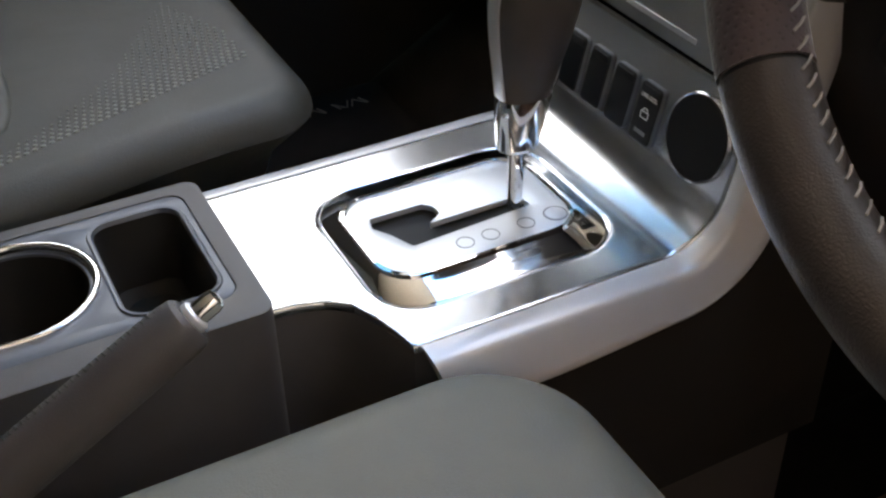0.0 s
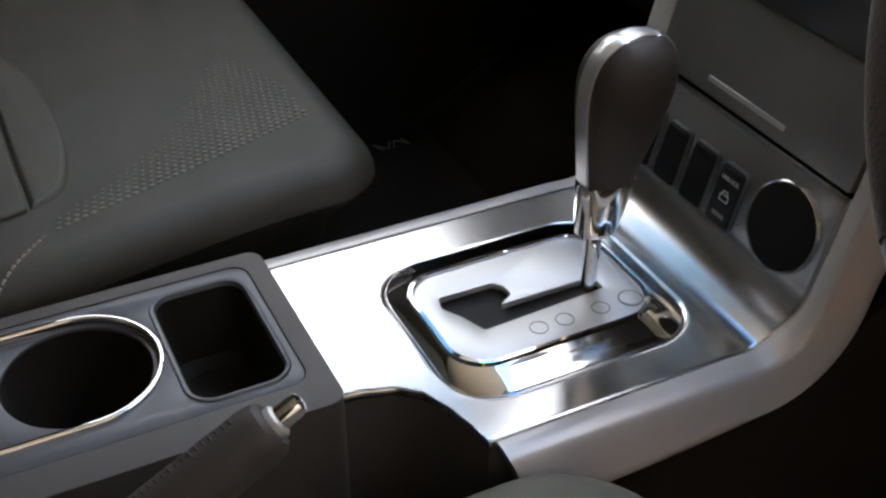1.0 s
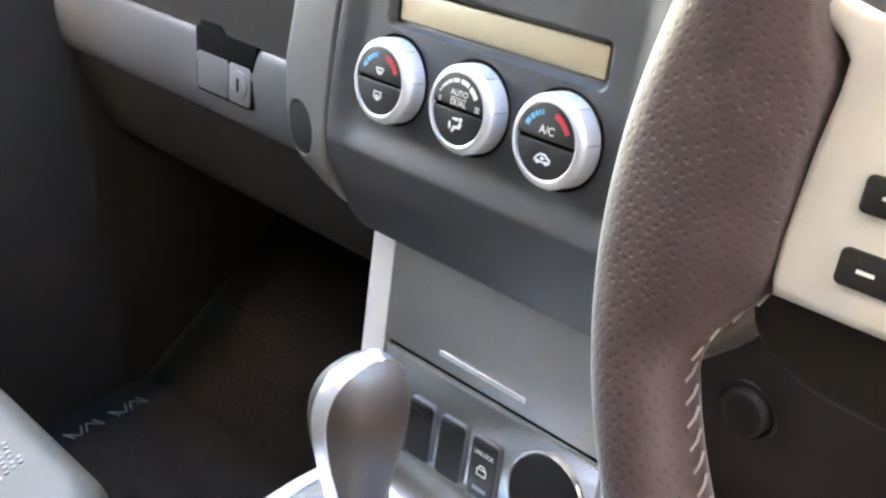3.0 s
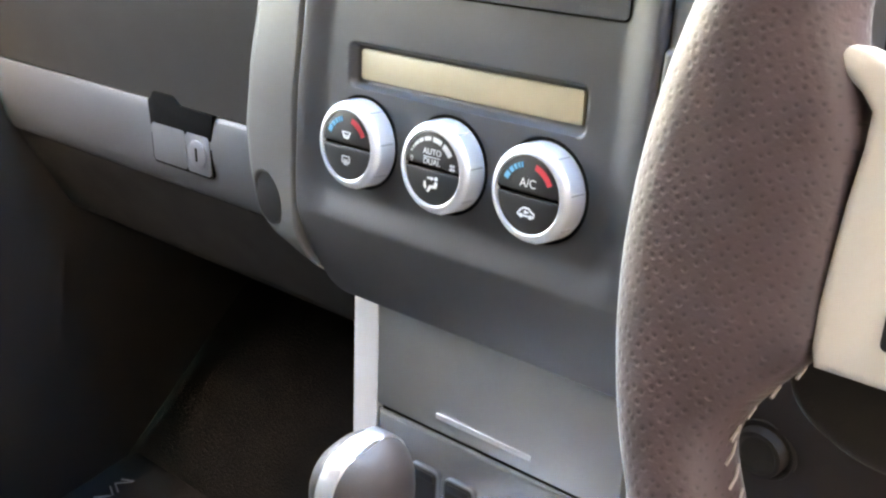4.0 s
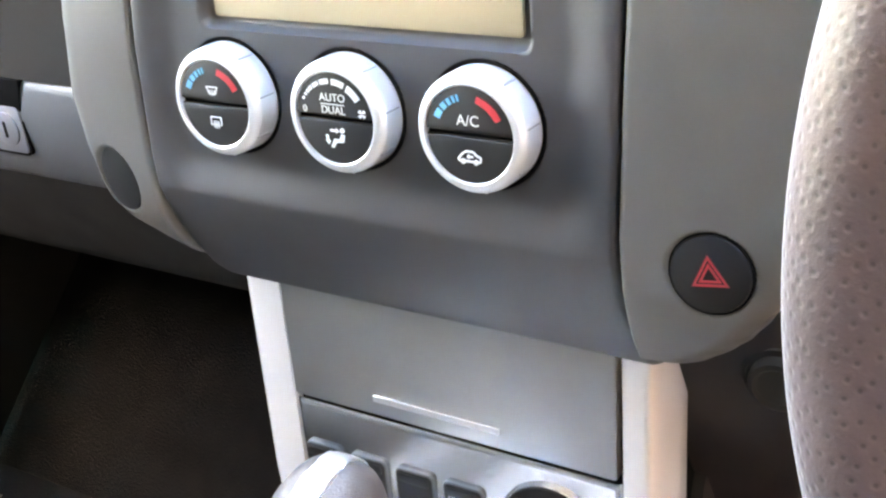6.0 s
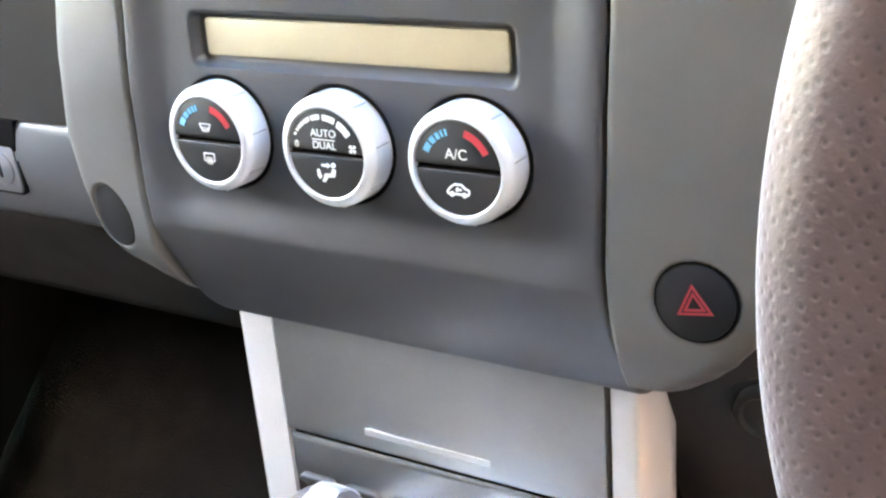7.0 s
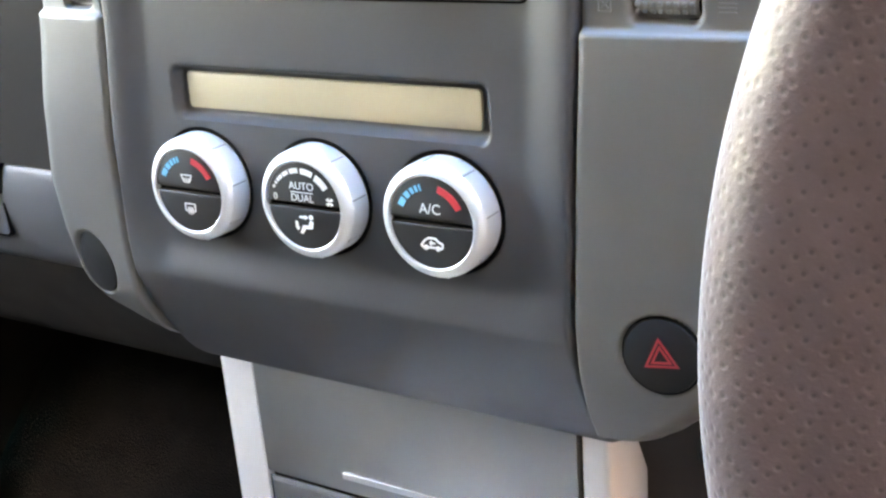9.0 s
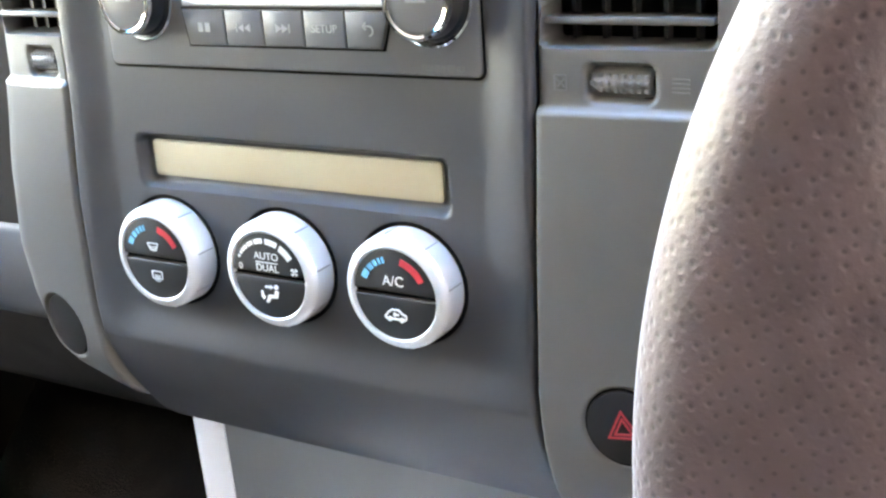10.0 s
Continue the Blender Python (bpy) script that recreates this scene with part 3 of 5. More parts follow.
FACE = 0.0150
for i, x in enumerate(KX):
    m = PM @ Matrix.Translation((x, KV, 0))
    knob = part("control_knob", lathe([(0.0259, -0.004), (0.0259, 0.000), (0.0258, 0.0060), (0.0257, 0.0104), (0.0255, 0.0112), (0.0248, 0.0124), (0.0237, 0.0136), (0.0224, 0.0143), (0.0212, 0.0145), (0.0206, 0.0142), (0.0204, 0.0134), (0.0204, 0.0090), (0.0, 0.0090)], 72),
                KNOB_SILVER, climate, "silver rotary knob with a black push face", m, 32)
    part("knob_gap", lathe([(0.0256, -0.006), (0.0256, -0.0005), (0.0280, 0.0006), (0.0282, -0.006)], 64), GAP, knob, "", m)
    for k in range(8):
        a = m @ Matrix.Rotation(radians(45 * k + 9), 4, "Z")
        part("grip_groove", box(0.0250, 0.02592, -0.0003, 0.0003, 0.001, 0.0109), PALE_INK, knob, "", a)
        part("grip_rib", box(0.0248, 0.02615, 0.0005, 0.0012, 0.001, 0.0107, 0.0002), KNOB_SILVER, knob, "", a)
    mf = m @ Matrix.Translation((0, 0, -0.0010)) @ Matrix.Diagonal((1.068, 1.068, 1, 1))
    part("button_well", lathe([(0.01935, 0.0108), (0.01935, 0.0125), (0.0, 0.0125)], 48), GAP, knob, "", mf)
    half = [(0.0188 * math.cos(radians(t)), 0.0004 + 0.0188 * math.sin(radians(t))) for t in range(2, 179, 8)]
    part("upper_button", slab(half, 0.0120, FACE, bevel=0.0005), KEYTOP, knob, "black upper push button", mf)
    part("lower_button", slab([(-a, -b) for a, b in half], 0.0120, FACE - 0.0002, bevel=0.0005), KEYTOP, knob, "black lower push button", mf)
    if i != 1:
        for a, w in ((104, 3), (111, 4), (119, 6), (129, 9), (142, 14)):
            part("cool_mark", arc_bar(0, 0, 0.0134, 0.0161, a, a + w, FACE, FACE + 0.0004, 3), BLUE, knob, "blue mark", mf)
        part("warm_mark", arc_bar(0, 0, 0.0134, 0.0163, 27, 74, FACE, FACE + 0.0004), RED, knob, "red mark", mf)
    if i == 0:
        fan = [(-0.0036, 0.0078, 0.0036, 0.0078), (-0.0036, 0.0078, -0.0020, 0.0042), (0.0036, 0.0078, 0.0020, 0.0042), (-0.0020, 0.0042, 0.0020, 0.0042), (-0.0016, 0.0036, -0.0016, 0.0062), (0, 0.0034, 0, 0.0062), (0.0016, 0.0036, 0.0016, 0.0062)]
        part("windscreen_mark", icon([tuple(0.85 * q for q in r) for r in fan], 0, 0.0008, 0.0005, FACE), INK, knob, "white demister mark", mf)
        rear = [(-0.0036, -0.0045, 0.0036, -0.0045), (-0.0036, -0.0045, -0.0036, -0.0088), (0.0036, -0.0045, 0.0036, -0.0088), (-0.0036, -0.0088, 0.0036, -0.0088), (-0.0015, -0.0105, -0.0015, -0.0065), (0, -0.0108, 0, -0.0065), (0.0015, -0.0105, 0.0015, -0.0065)]
        part("rear_window_mark", icon([tuple(0.80 * q for q in r) for r in rear], 0, -0.0024, 0.0005, FACE), INK, knob, "white rear demister mark", mf)
    elif i == 1:
        scale = [(150, 4, 0.0009), (143, 3, 0.0012), (136, 4, 0.0014), (128, 6, 0.0016), (114, 11, 0.0018), (94, 16, 0.0021), (66, 22, 0.0024), (34, 26, 0.0028)]
        part("fan_scale", join(*[arc_bar(0, 0, 0.0166 - w, 0.0166, t, t + n, FACE, FACE + 0.0004, 5) for t, n, w in scale]), INK, knob, "white fan speed marks", mf, kind="stuff")
        part("lettering", join(words("AUTO", 0.0046, 0, 0.0086, FACE), words("DUAL", 0.0046, 0, 0.0034, FACE), bar(-0.0058, 0.0060, 0.0058, 0.0060, 0.0003, FACE, FACE + 0.0004)), INK, knob, "white lettering", mf)
        part("zero_mark", words("0", 0.0042, -0.0142, 0.0030, FACE), INK, knob, "white figure", mf)
        part("fan_mark", join(*[arc_bar(0.0142, 0.0032, 0.0004, 0.0019, a, a + 50, FACE, FACE + 0.0004, 4) for a in (20, 110, 200, 290)]), INK, knob, "white fan mark", mf)
        sitter = [slab([(0.0038, -0.0052), (0.0060, -0.0056), (0.0050, -0.0096), (0.0004, -0.0100), (-0.0016, -0.0130), (-0.0034, -0.0126), (-0.0012, -0.0082), (0.0026, -0.0080)], FACE, FACE + 0.0004),
                  slab(circle(0.0046, -0.0032, 0.0014, 16), FACE, FACE + 0.0004), bar(-0.0030, -0.0036, 0.0008, -0.0036, 0.0012, FACE, FACE + 0.0004),
                  slab([(0.0006, -0.0022), (0.0006, -0.0050), (0.0026, -0.0036)], FACE, FACE + 0.0004), bar(-0.0056, -0.0062, -0.0050, -0.0094, 0.0014, FACE, FACE + 0.0004),
                  slab([(-0.0066, -0.0090), (-0.0034, -0.0094), (-0.0048, -0.0114)], FACE, FACE + 0.0004)]
        part("airflow_mark", join(*sitter), INK, knob, "white airflow mark", mf @ Matrix.Translation((0, -0.0022, 0)) @ Matrix.Diagonal((0.78, 0.78, 1, 1)))
    else:
        part("lettering", words("A/C", 0.0060, 0, 0.0056, FACE), INK, knob, "white lettering", mf)
        car = [(-0.0062, -0.0088, -0.0040, -0.0062), (-0.0040, -0.0062, -0.0018, -0.0048), (-0.0018, -0.0048, 0.0022, -0.0048), (0.0022, -0.0048, 0.0040, -0.0066), (0.0040, -0.0066, 0.0064, -0.0074), (0.0064, -0.0074, 0.0060, -0.0098), (0.0060, -0.0098, -0.0058, -0.0098), (-0.0058, -0.0098, -0.0062, -0.0086),
               (-0.0012, -0.0074, 0.0020, -0.0074), (-0.0012, -0.0074, 0.0, -0.0064), (-0.0012, -0.0074, 0.0, -0.0084)]
        part("recirculation_mark", join(icon([tuple(0.78 * q for q in r) for r in car], 0, -0.0026, 0.0008, FACE), slab(circle(-0.0028, -0.0104, 0.0011, 14), FACE, FACE + 0.00045), slab(circle(0.0028, -0.0104, 0.0011, 14), FACE, FACE + 0.00045)), INK, knob, "white recirculation mark", mf)

# ---- radio ----
radio = thing("car_radio", (0, 0.06, 0.78), "dark grey car radio with chrome-ringed knobs", "radio")
RV = pv(0.7765)
part("fascia_gap", slab(rrect(-0.1057, 0.0982, RV - 0.0013, 0.166, 0.004), -0.006, 0.0006), GAP, radio, "", RM)
part("fascia", slab(rrect(-0.1045, 0.0970, RV, 0.165, 0.003), -0.004, 0.0020, bevel=0.0008), RADIO, radio, "", RM)
for x, r in ((-0.0800, 0.0152), (0.0755, 0.0152)):
    m = RM @ Matrix.Translation((x, pv(0.8065), 0.002))
    k = part("radio_knob", lathe([(r + 0.0022, 0), (r + 0.0018, 0.001), (r + 0.0008, 0.002), (r, 0.0100), (r * 0.80, 0.0104), (r * 0.78, 0.0098), (0, 0.0100)], 48), BLACK, radio, "black rotary knob with a grey face", m)
    part("knob_face", lathe([(r * 0.83, 0.0092), (r * 0.83, 0.0106), (r * 0.78, 0.0109), (0, 0.0110)], 48), RADIO, k, "grey knob face", m)
    part("base_ring", lathe([(r + 0.0046, 0), (r + 0.0044, 0.0012), (r + 0.0036, 0.0017), (r + 0.0026, 0.0010), (r + 0.0024, 0)], 56), CHROME, k, "thin chrome base ring", m)
    part("chrome_ring", lathe([(r * 1.0, 0.0085), (r * 1.04, 0.0098), (r * 1.01, 0.0114), (r * 0.93, 0.0120), (r * 0.86, 0.0116), (r * 0.83, 0.0104)], 56), CHROME, k, "chrome ring", m)
    part("knob_mark", bar(-0.0045, 0, 0.0045, 0, 0.0013, 0.0109, 0.0113), GREY_INK, k, "", m)
bx = [-0.0550, -0.0305, -0.0092, 0.0128, 0.0343, 0.0570]
part("button_bed", slab([(-0.0560, pv(0.8020)), (-0.0535, pv(0.7856)), (0.0528, pv(0.7856)), (0.0580, pv(0.8020))], 0.001, 0.0023), GAP, radio, "", RM)
for i in range(5):
    a, b = bx[i] + 0.0003, bx[i + 1] - 0.0003
    y0, y1 = pv(0.7865), pv(0.8015)
    out = [(a, y1), (a + (0.0025 if i == 0 else 0), y0), (b - (0.005 if i == 4 else 0), y0), (b, y1)]
    m = RM
    btn = part("radio_button", slab(out, 0.001, 0.0036, bevel=0.0006), RADIO, radio, "grey push button", m)
    cx, cy, z = (a + b) / 2, (y0 + y1) / 2, 0.0036
    if i == 0:
        mk = join(bar(cx - 0.003, cy, cx - 0.0005, cy, 0.004, z, z + 0.0003), bar(cx + 0.001, cy, cx + 0.0035, cy, 0.004, z, z + 0.0003))
    elif i in (1, 2):
        s = 1 if i == 2 else -1
        mk = join(*[slab([(cx + s * (o - 0.0018), cy - 0.0018), (cx + s * (o + 0.0016), cy), (cx + s * (o - 0.0018), cy + 0.0018)][::s], z, z + 0.0003) for o in (-0.002, 0.0014)], bar(cx + s * 0.0036, cy - 0.0018, cx + s * 0.0036, cy + 0.0018, 0.0007, z, z + 0.0003))
    elif i == 3:
        mk = words("SETUP", 0.0048, cx, cy, z)
    else:
        mk = join(arc_bar(cx + 0.0005, cy - 0.0004, 0.0016, 0.0023, -90, 100, z, z + 0.0003), bar(cx - 0.0022, cy + 0.0015, cx + 0.0006, cy + 0.0015, 0.0007, z, z + 0.0003), bar(cx - 0.0024, cy + 0.0015, cx - 0.0008, cy + 0.0030, 0.0007, z, z + 0.0003), bar(cx - 0.0024, cy + 0.0015, cx - 0.0008, cy, 0.0007, z, z + 0.0003))
    part("button_mark", mk, PALE_INK, btn, "pale mark", m)
part("silver_strip", slab(rrect(-0.0535, 0.0590, pv(0.8030), pv(0.8060), 0.0008), 0.001, 0.0042, bevel=0.0006), KNOB_SILVER, radio, "silver strip above the keys", RM)
part("screen", slab(rrect(-0.0535, 0.0590, pv(0.8065), pv(0.850), 0.002), 0.001, 0.0030, bevel=0.0005), BLACK, radio, "black glossy screen", RM)
part("lettering", words("TUNE/MENU", 0.0036, 0.0790, pv(0.7795), 0.0020), DIM_INK, radio, "faint grey lettering", RM)


# ---- side trims with vents ----
left_edge = [(-0.1085, -0.1265), (-0.0995, -0.1370), (-0.0930, -0.1500), (-0.0835, -0.1675), (-0.0740, -0.1755), (-0.0645, -0.1800), (-0.0440, -0.1862), (-0.0190, -0.1900), (0.02, -0.1860), (0.067, -0.1770), (0.17, -0.168)]
right_edge = [(-0.1085, 0.1500), (-0.1030, 0.1590), (-0.0960, 0.1680), (-0.0880, 0.1760), (-0.0770, 0.1840), (-0.0660, 0.1905), (-0.04, 0.200), (0.0, 0.207), (0.07, 0.209), (0.17, 0.209)]
VENT_V = 0.0715
VENT0 = 0.0950
SPAN = {-1: (-0.1680, -0.1215), 1: (0.1315, 0.1960)}
THUMB = {-1: (-0.1405, 0.0088), 1: (0.1618, 0.0120)}


def trim_skin(side):
    edge, seam = (left_edge, seam_left) if side < 0 else (right_edge, seam_right)

    def f(k, v):
        a = curve(seam, v) + side * 0.0006
        b = curve(edge, v)
        u = a + (b - a) * k
        d = min(abs(u - a), abs(u - b))
        w = 0.0045 - 0.004 * k * k
        w -= 0.0025 * (1 - min(1.0, d / 0.0025)) ** 2
        e = abs(u - b)
        w -= 0.006 * (1 - min(1.0, e / 0.014)) ** 2
        w -= (0.021 if side < 0 else 0.012) * max(0.0, (-0.070 - v) / 0.04) ** 1.6
        if v > 0.055:
            w -= 0.0035 * smooth(VENT_V - 0.0015, VENT_V + 0.001, v)
            s = sd_rrect(u, v, *SPAN[side], VENT0, 0.150, 0.003)
            w -= 0.022 * smooth(0.001, -0.0015, s)
            c, hw = THUMB[side]
            s = sd_rrect(u, v, c - hw - 0.001, c + hw + 0.001, 0.0745, 0.0885, 0.003)
            w -= 0.005 * smooth(0.001, -0.001, s)
        if side < 0:
            s = (math.hypot((u + 0.1573 + 0.22 * (v + 0.0615)) / 0.0144, (v + 0.0615) / 0.0174) - 1) * 0.0150
            w -= 0.0025 * smooth(0.0008, -0.0008, s)
        else:
            s = math.hypot(u - 0.1620, v + 0.0572) - 0.0171
            w -= 0.003 * smooth(0.0008, -0.0008, s)
        return (u, v, w)
    return f


for side, lab in ((-1, "grey plastic side trim with a dark blanking plug and a vent"), (1, "grey plastic side trim with a hazard button and a vent")):
    trim = thing("dashboard_trim", (side * 0.16, 0.02, 0.6), lab, "dashboard trim")
    bm = field(lines(0, 1, 0.016), lines(-0.1075 if side < 0 else -0.1050, 0.17, 0.0011), trim_skin(side), 0.035)
    bmesh.ops.recalc_face_normals(bm, faces=bm.faces)
    part("trim_panel", bm, TRIM, trim, "", PM, 60)
    c, hw = THUMB[side]
    y0, y1 = 0.0755, 0.0875
    rows = []
    for q in (-1.0, -0.94, -0.8, 0.0, 0.8, 0.94, 1.0):
        f = 1.0 if abs(q) < 0.9 else (0.93 if abs(q) < 0.97 else 0.72)
        rows.append([(c + hw * q, (y0 + y1) / 2 - f * (y1 - y0) / 2 * math.cos(radians(180 * k / 12)), -0.0075 + f * 0.0072 * math.sin(radians(180 * k / 12))) for k in range(13)])
    part("wheel_gap", slab(rrect(c - hw - 0.0016, c + hw + 0.0016, 0.0738, 0.0892, 0.0035), -0.009, -0.0050), GAP, trim, "", PM)
    wheel = part("thumb_wheel", loft(rows, closed=False), TRIM, trim, "ribbed thumb wheel", PM)
    nubs = [box(c - hw + hw * 2 * (q + 0.1) / 8, c - hw + hw * 2 * (q + 0.7) / 8, p - 0.0009, p + 0.0009, -0.0022, 0.0003 - 0.35 * abs(p - (y0 + y1) / 2), 0.0003) for q in range(8) for p in ((y0 + y1) / 2 - 0.0026, (y0 + y1) / 2, (y0 + y1) / 2 + 0.0026)]
    part("nubs", join(*nubs), RADIO, wheel, "raised grey grips", PM, kind="stuff")
    x0, x1 = SPAN[side]
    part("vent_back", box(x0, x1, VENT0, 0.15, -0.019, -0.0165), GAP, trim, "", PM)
    for k in range(4):
        v = VENT0 + 0.0088 + k * 0.0125
        part("vent_slat", box(x0, x1, v - 0.0012, v + 0.0016, -0.014, -0.0020, 0.0008), TRIM, trim, "grey horizontal slat", PM)
    for k in range(5):
        x = x0 + (x1 - x0) * (k + 0.7) / 5.4
        part("vent_fin", box(x - 0.0008, x + 0.0008, VENT0 + 0.001, 0.149, -0.016, -0.011), BLACK, trim, "black upright fin", PM)
    if side < 0:
        plug = slab([(-0.1573 + 0.0138 * math.cos(q) - 0.22 * 0.0168 * math.sin(q), -0.0615 + 0.0168 * math.sin(q)) for q in [2 * math.pi * k / 56 for k in range(56)]], -0.003, 0.0018, bevel=0.0010)
        for v in plug.verts:
            v.co.z += 0.09 * (v.co.x + 0.1573)
        part("blanking_plug", plug, PLUG, trim, "black oval blanking plug", PM)
    else:
        hz = part("hazard_button", slab(circle(0.1620, -0.0572, 0.0163, 56), -0.002, 0.0038, bevel=0.0012), PLUG, trim, "black round hazard button", PM)
        part("button_gap", slab(circle(0.1620, -0.0572, 0.0173, 56), -0.002, 0.0026, [circle(0.1620, -0.0572, 0.0160, 56)]), GAP, trim, "", PM)
        cx, cy = 0.1620, -0.0575
        for s0, s1 in ((0.0087, 0.0068), (0.0054, 0.0036)):
            tri = [(cx + s0 * math.sin(radians(120 * k - 8)), cy + s0 * math.cos(radians(120 * k - 8))) for k in range(3)]
            tin = [(cx + s1 * math.sin(radians(120 * k - 8)), cy + s1 * math.cos(radians(120 * k - 8))) for k in range(3)]
            part("warning_triangle", slab(tri, 0.0038, 0.0042, [tin]), DULL_RED, hz, "red warning triangle", PM)
    if side > 0:
        for s, g in ((-1, 1), (1, 0)):
            px = c + s * 0.023
            st = [(-0.003, -0.0035, 0.003, -0.0035), (-0.003, 0.0035, 0.003, 0.0035), (-0.003, -0.0035, -0.003, 0.0035), (0.003, -0.0035, 0.003, 0.0035), (-0.002, -0.002, 0.002, 0.002), (-0.002, 0.002, 0.002, -0.002)] if g else [(-0.004, q, 0.004, q) for q in (-0.003, -0.001, 0.001, 0.003)]
            part("vent_mark", icon([tuple(0.8 * q for q in r) for r in st], px, (y0 + y1) / 2, 0.0006, 0.0013 if g else -0.0004), DIM_INK, trim, "faint vent mark", PM)


# ---- lower stack ----
ash = thing("ashtray", (0, 0.03, 0.50), "brushed dark silver ashtray lid with a chrome pull", "ashtray")
part("lid", slab(rrect(-0.0926, 0.1046, sv(0.5035), sv(0.612), 0.002), -0.012, 0.0, bevel=0.0008), BRUSHED, ash, "", SM)
part("pull_bar", slab(rrect(-0.0375, 0.0405, sv(0.5120), sv(0.5156), 0.0006), -0.001, 0.0008, bevel=0.0003), SPINE, ash, "thin satin chrome pull bar", SM, 20)

console = thing("centre_console", (0, -0.15, 0.06), "satin silver centre console with dark plastic sides", "centre console")
FR, FY, FZ = 0.045, -0.0540, 0.4010
END = 76.0


def track(s):
    """Place and normal, in y and z, along the console: level, then a hollow curve up to the switches."""
    if s < 0:
        return FY + s, FZ, 0.0, 1.0
    arc = FR * radians(END)
    if s < arc:
        a = s / FR
        return FY + FR * math.sin(a), FZ + FR * (1 - math.cos(a)), -math.sin(a), math.cos(a)
    a = radians(END)
    y, z = FY + FR * math.sin(a), FZ + FR * (1 - math.cos(a))
    return y + (s - arc) * math.cos(a), z + (s - arc) * math.sin(a), -math.sin(a), math.cos(a)


ARC = FR * radians(END)
arch = [(-0.2975, 0.0305), (-0.2815, 0.0325), (-0.2625, 0.0385), (-0.2485, 0.0495), (-0.2405, 0.0665), (-0.2355, 0.0845), (-0.2320, 0.1030)]


def sides(s):
    """Inner seams of the console along its length."""
    k = smooth(-0.01, ARC * 1.1, s)
    return -0.1095 + 0.0160 * k, 0.1030 + 0.0028 * k


TOP_S = ARC + (0.5010 - 0.4361) / math.sin(radians(END))


def console_skin(k, s):
    y, z, ny, nz = track(s)
    left, right = sides(s)
    if y < -0.2320:
        right = curve(arch, y)
    x = left + (right - left) * k
    d = min(x - left, right - x)
    w = -0.0016 * (1 - min(1.0, d / 0.0016)) ** 2
    w -= 0.0005 * (1 - min(1.0, (TOP_S - s) / 0.0024)) ** 2
    # shallow seat of the selector surround
    q = sd_rrect(x, y, -0.071, 0.0735, -0.2335, -0.0585, 0.036) if s < 0.01 else 1.0
    w -= 0.002 * smooth(0.0015, -0.0005, q)
    return (x, y + ny * w, z + nz * w)


ss = lines(-0.2975 - FY, -0.2305 - FY, 0.0016) + lines(-0.2303 - FY, TOP_S, 0.0022)[1:]
bm = field(lines(0, 1, 0.008), ss, console_skin, 0.004)
part("top_panel", bm, SILVER, console, "satin silver painted panel", sharp=60)


def rail(side):
    rings = []
    s_all = lines((-0.2280 if side > 0 else -0.2985) - FY, 0, 0.006) + lines(0.003, ARC, 0.004) + lines(ARC + 0.006, ARC + 0.158, 0.008)
    for i, s in enumerate(s_all):
        y, z, ny, nz = track(s)
        up = smooth(ARC * 0.2, ARC * 1.2, s)
        wide = (0.0270 - 0.0050 * up) if side > 0 else (0.0240 + 0.0150 * up)
        deep = 0.036 - 0.008 * smooth(-0.10, ARC * 0.7, s)
        edge = sides(s)[1 if side > 0 else 0] + side * 0.0009
        ring = []
        # softly rounded where level, a flat front with a crease where upright
        soft = ((0, 0), (0.12, 0.006), (0.27, 0.022), (0.42, 0.05), (0.53, 0.09), (0.61, 0.15), (0.67, 0.23), (0.74, 0.38), (0.83, 0.62), (0.92, 0.85), (1.0, 1.0))
        crisp = ((0, 0), (0.15, 0.002), (0.32, 0.006), (0.48, 0.012), (0.57, 0.024), (0.62, 0.060), (0.66, 0.12), (0.73, 0.28), (0.82, 0.52), (0.92, 0.80), (1.0, 1.0))
        mix = 0.3 + 0.7 * up
        for (p, q), (p2, q2) in zip(soft, crisp):
            ring.append(((p + (p2 - p) * mix) * wide, -(q + (q2 - q) * mix) * deep))
        ring = [(0.0, -0.0016), (0.0004, -0.0004)] + ring[1:] + [(wide - 0.002, -deep - 0.004), (0.004, -deep - 0.004), (0.0, -0.010)]
        if i == 0:
            ring = [(dx, dw) for dx, dw in ring]
        rings.append([(edge + side * dx, y + ny * dw + (0.012 * (-dw / deep) if i < 2 else 0), z + nz * dw) for dx, dw in ring])
    return loft(rings)


for side in (-1, 1):
    part("side_rail", rail(side), RAIL, console, "rounded silver edge rail", sharp=50)

# dark sides and the hollow beside the handbrake
low = [(-0.1015, -0.2985), (0.0305, -0.2985)] + [(b, a) for a, b in arch[1:]] + [(0.1030, -0.10), (0.1030, 0.10), (-0.092, 0.10)]
part("console_side", slab(low, 0.06, 0.3950, bevel=0.002), SHELL, console, "dark plastic console side", sharp=40)
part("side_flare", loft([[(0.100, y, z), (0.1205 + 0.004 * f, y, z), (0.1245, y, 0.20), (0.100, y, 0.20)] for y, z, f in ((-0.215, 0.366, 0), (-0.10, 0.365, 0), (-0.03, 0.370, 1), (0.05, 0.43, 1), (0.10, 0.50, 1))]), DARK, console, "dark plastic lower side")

# selector surround, plate and marks
def ring_loop(x0, x1, y0, y1, r, z):
    return [(x, y, z) for x, y in rrect(x0, x1, y0, y1, r, 14)]


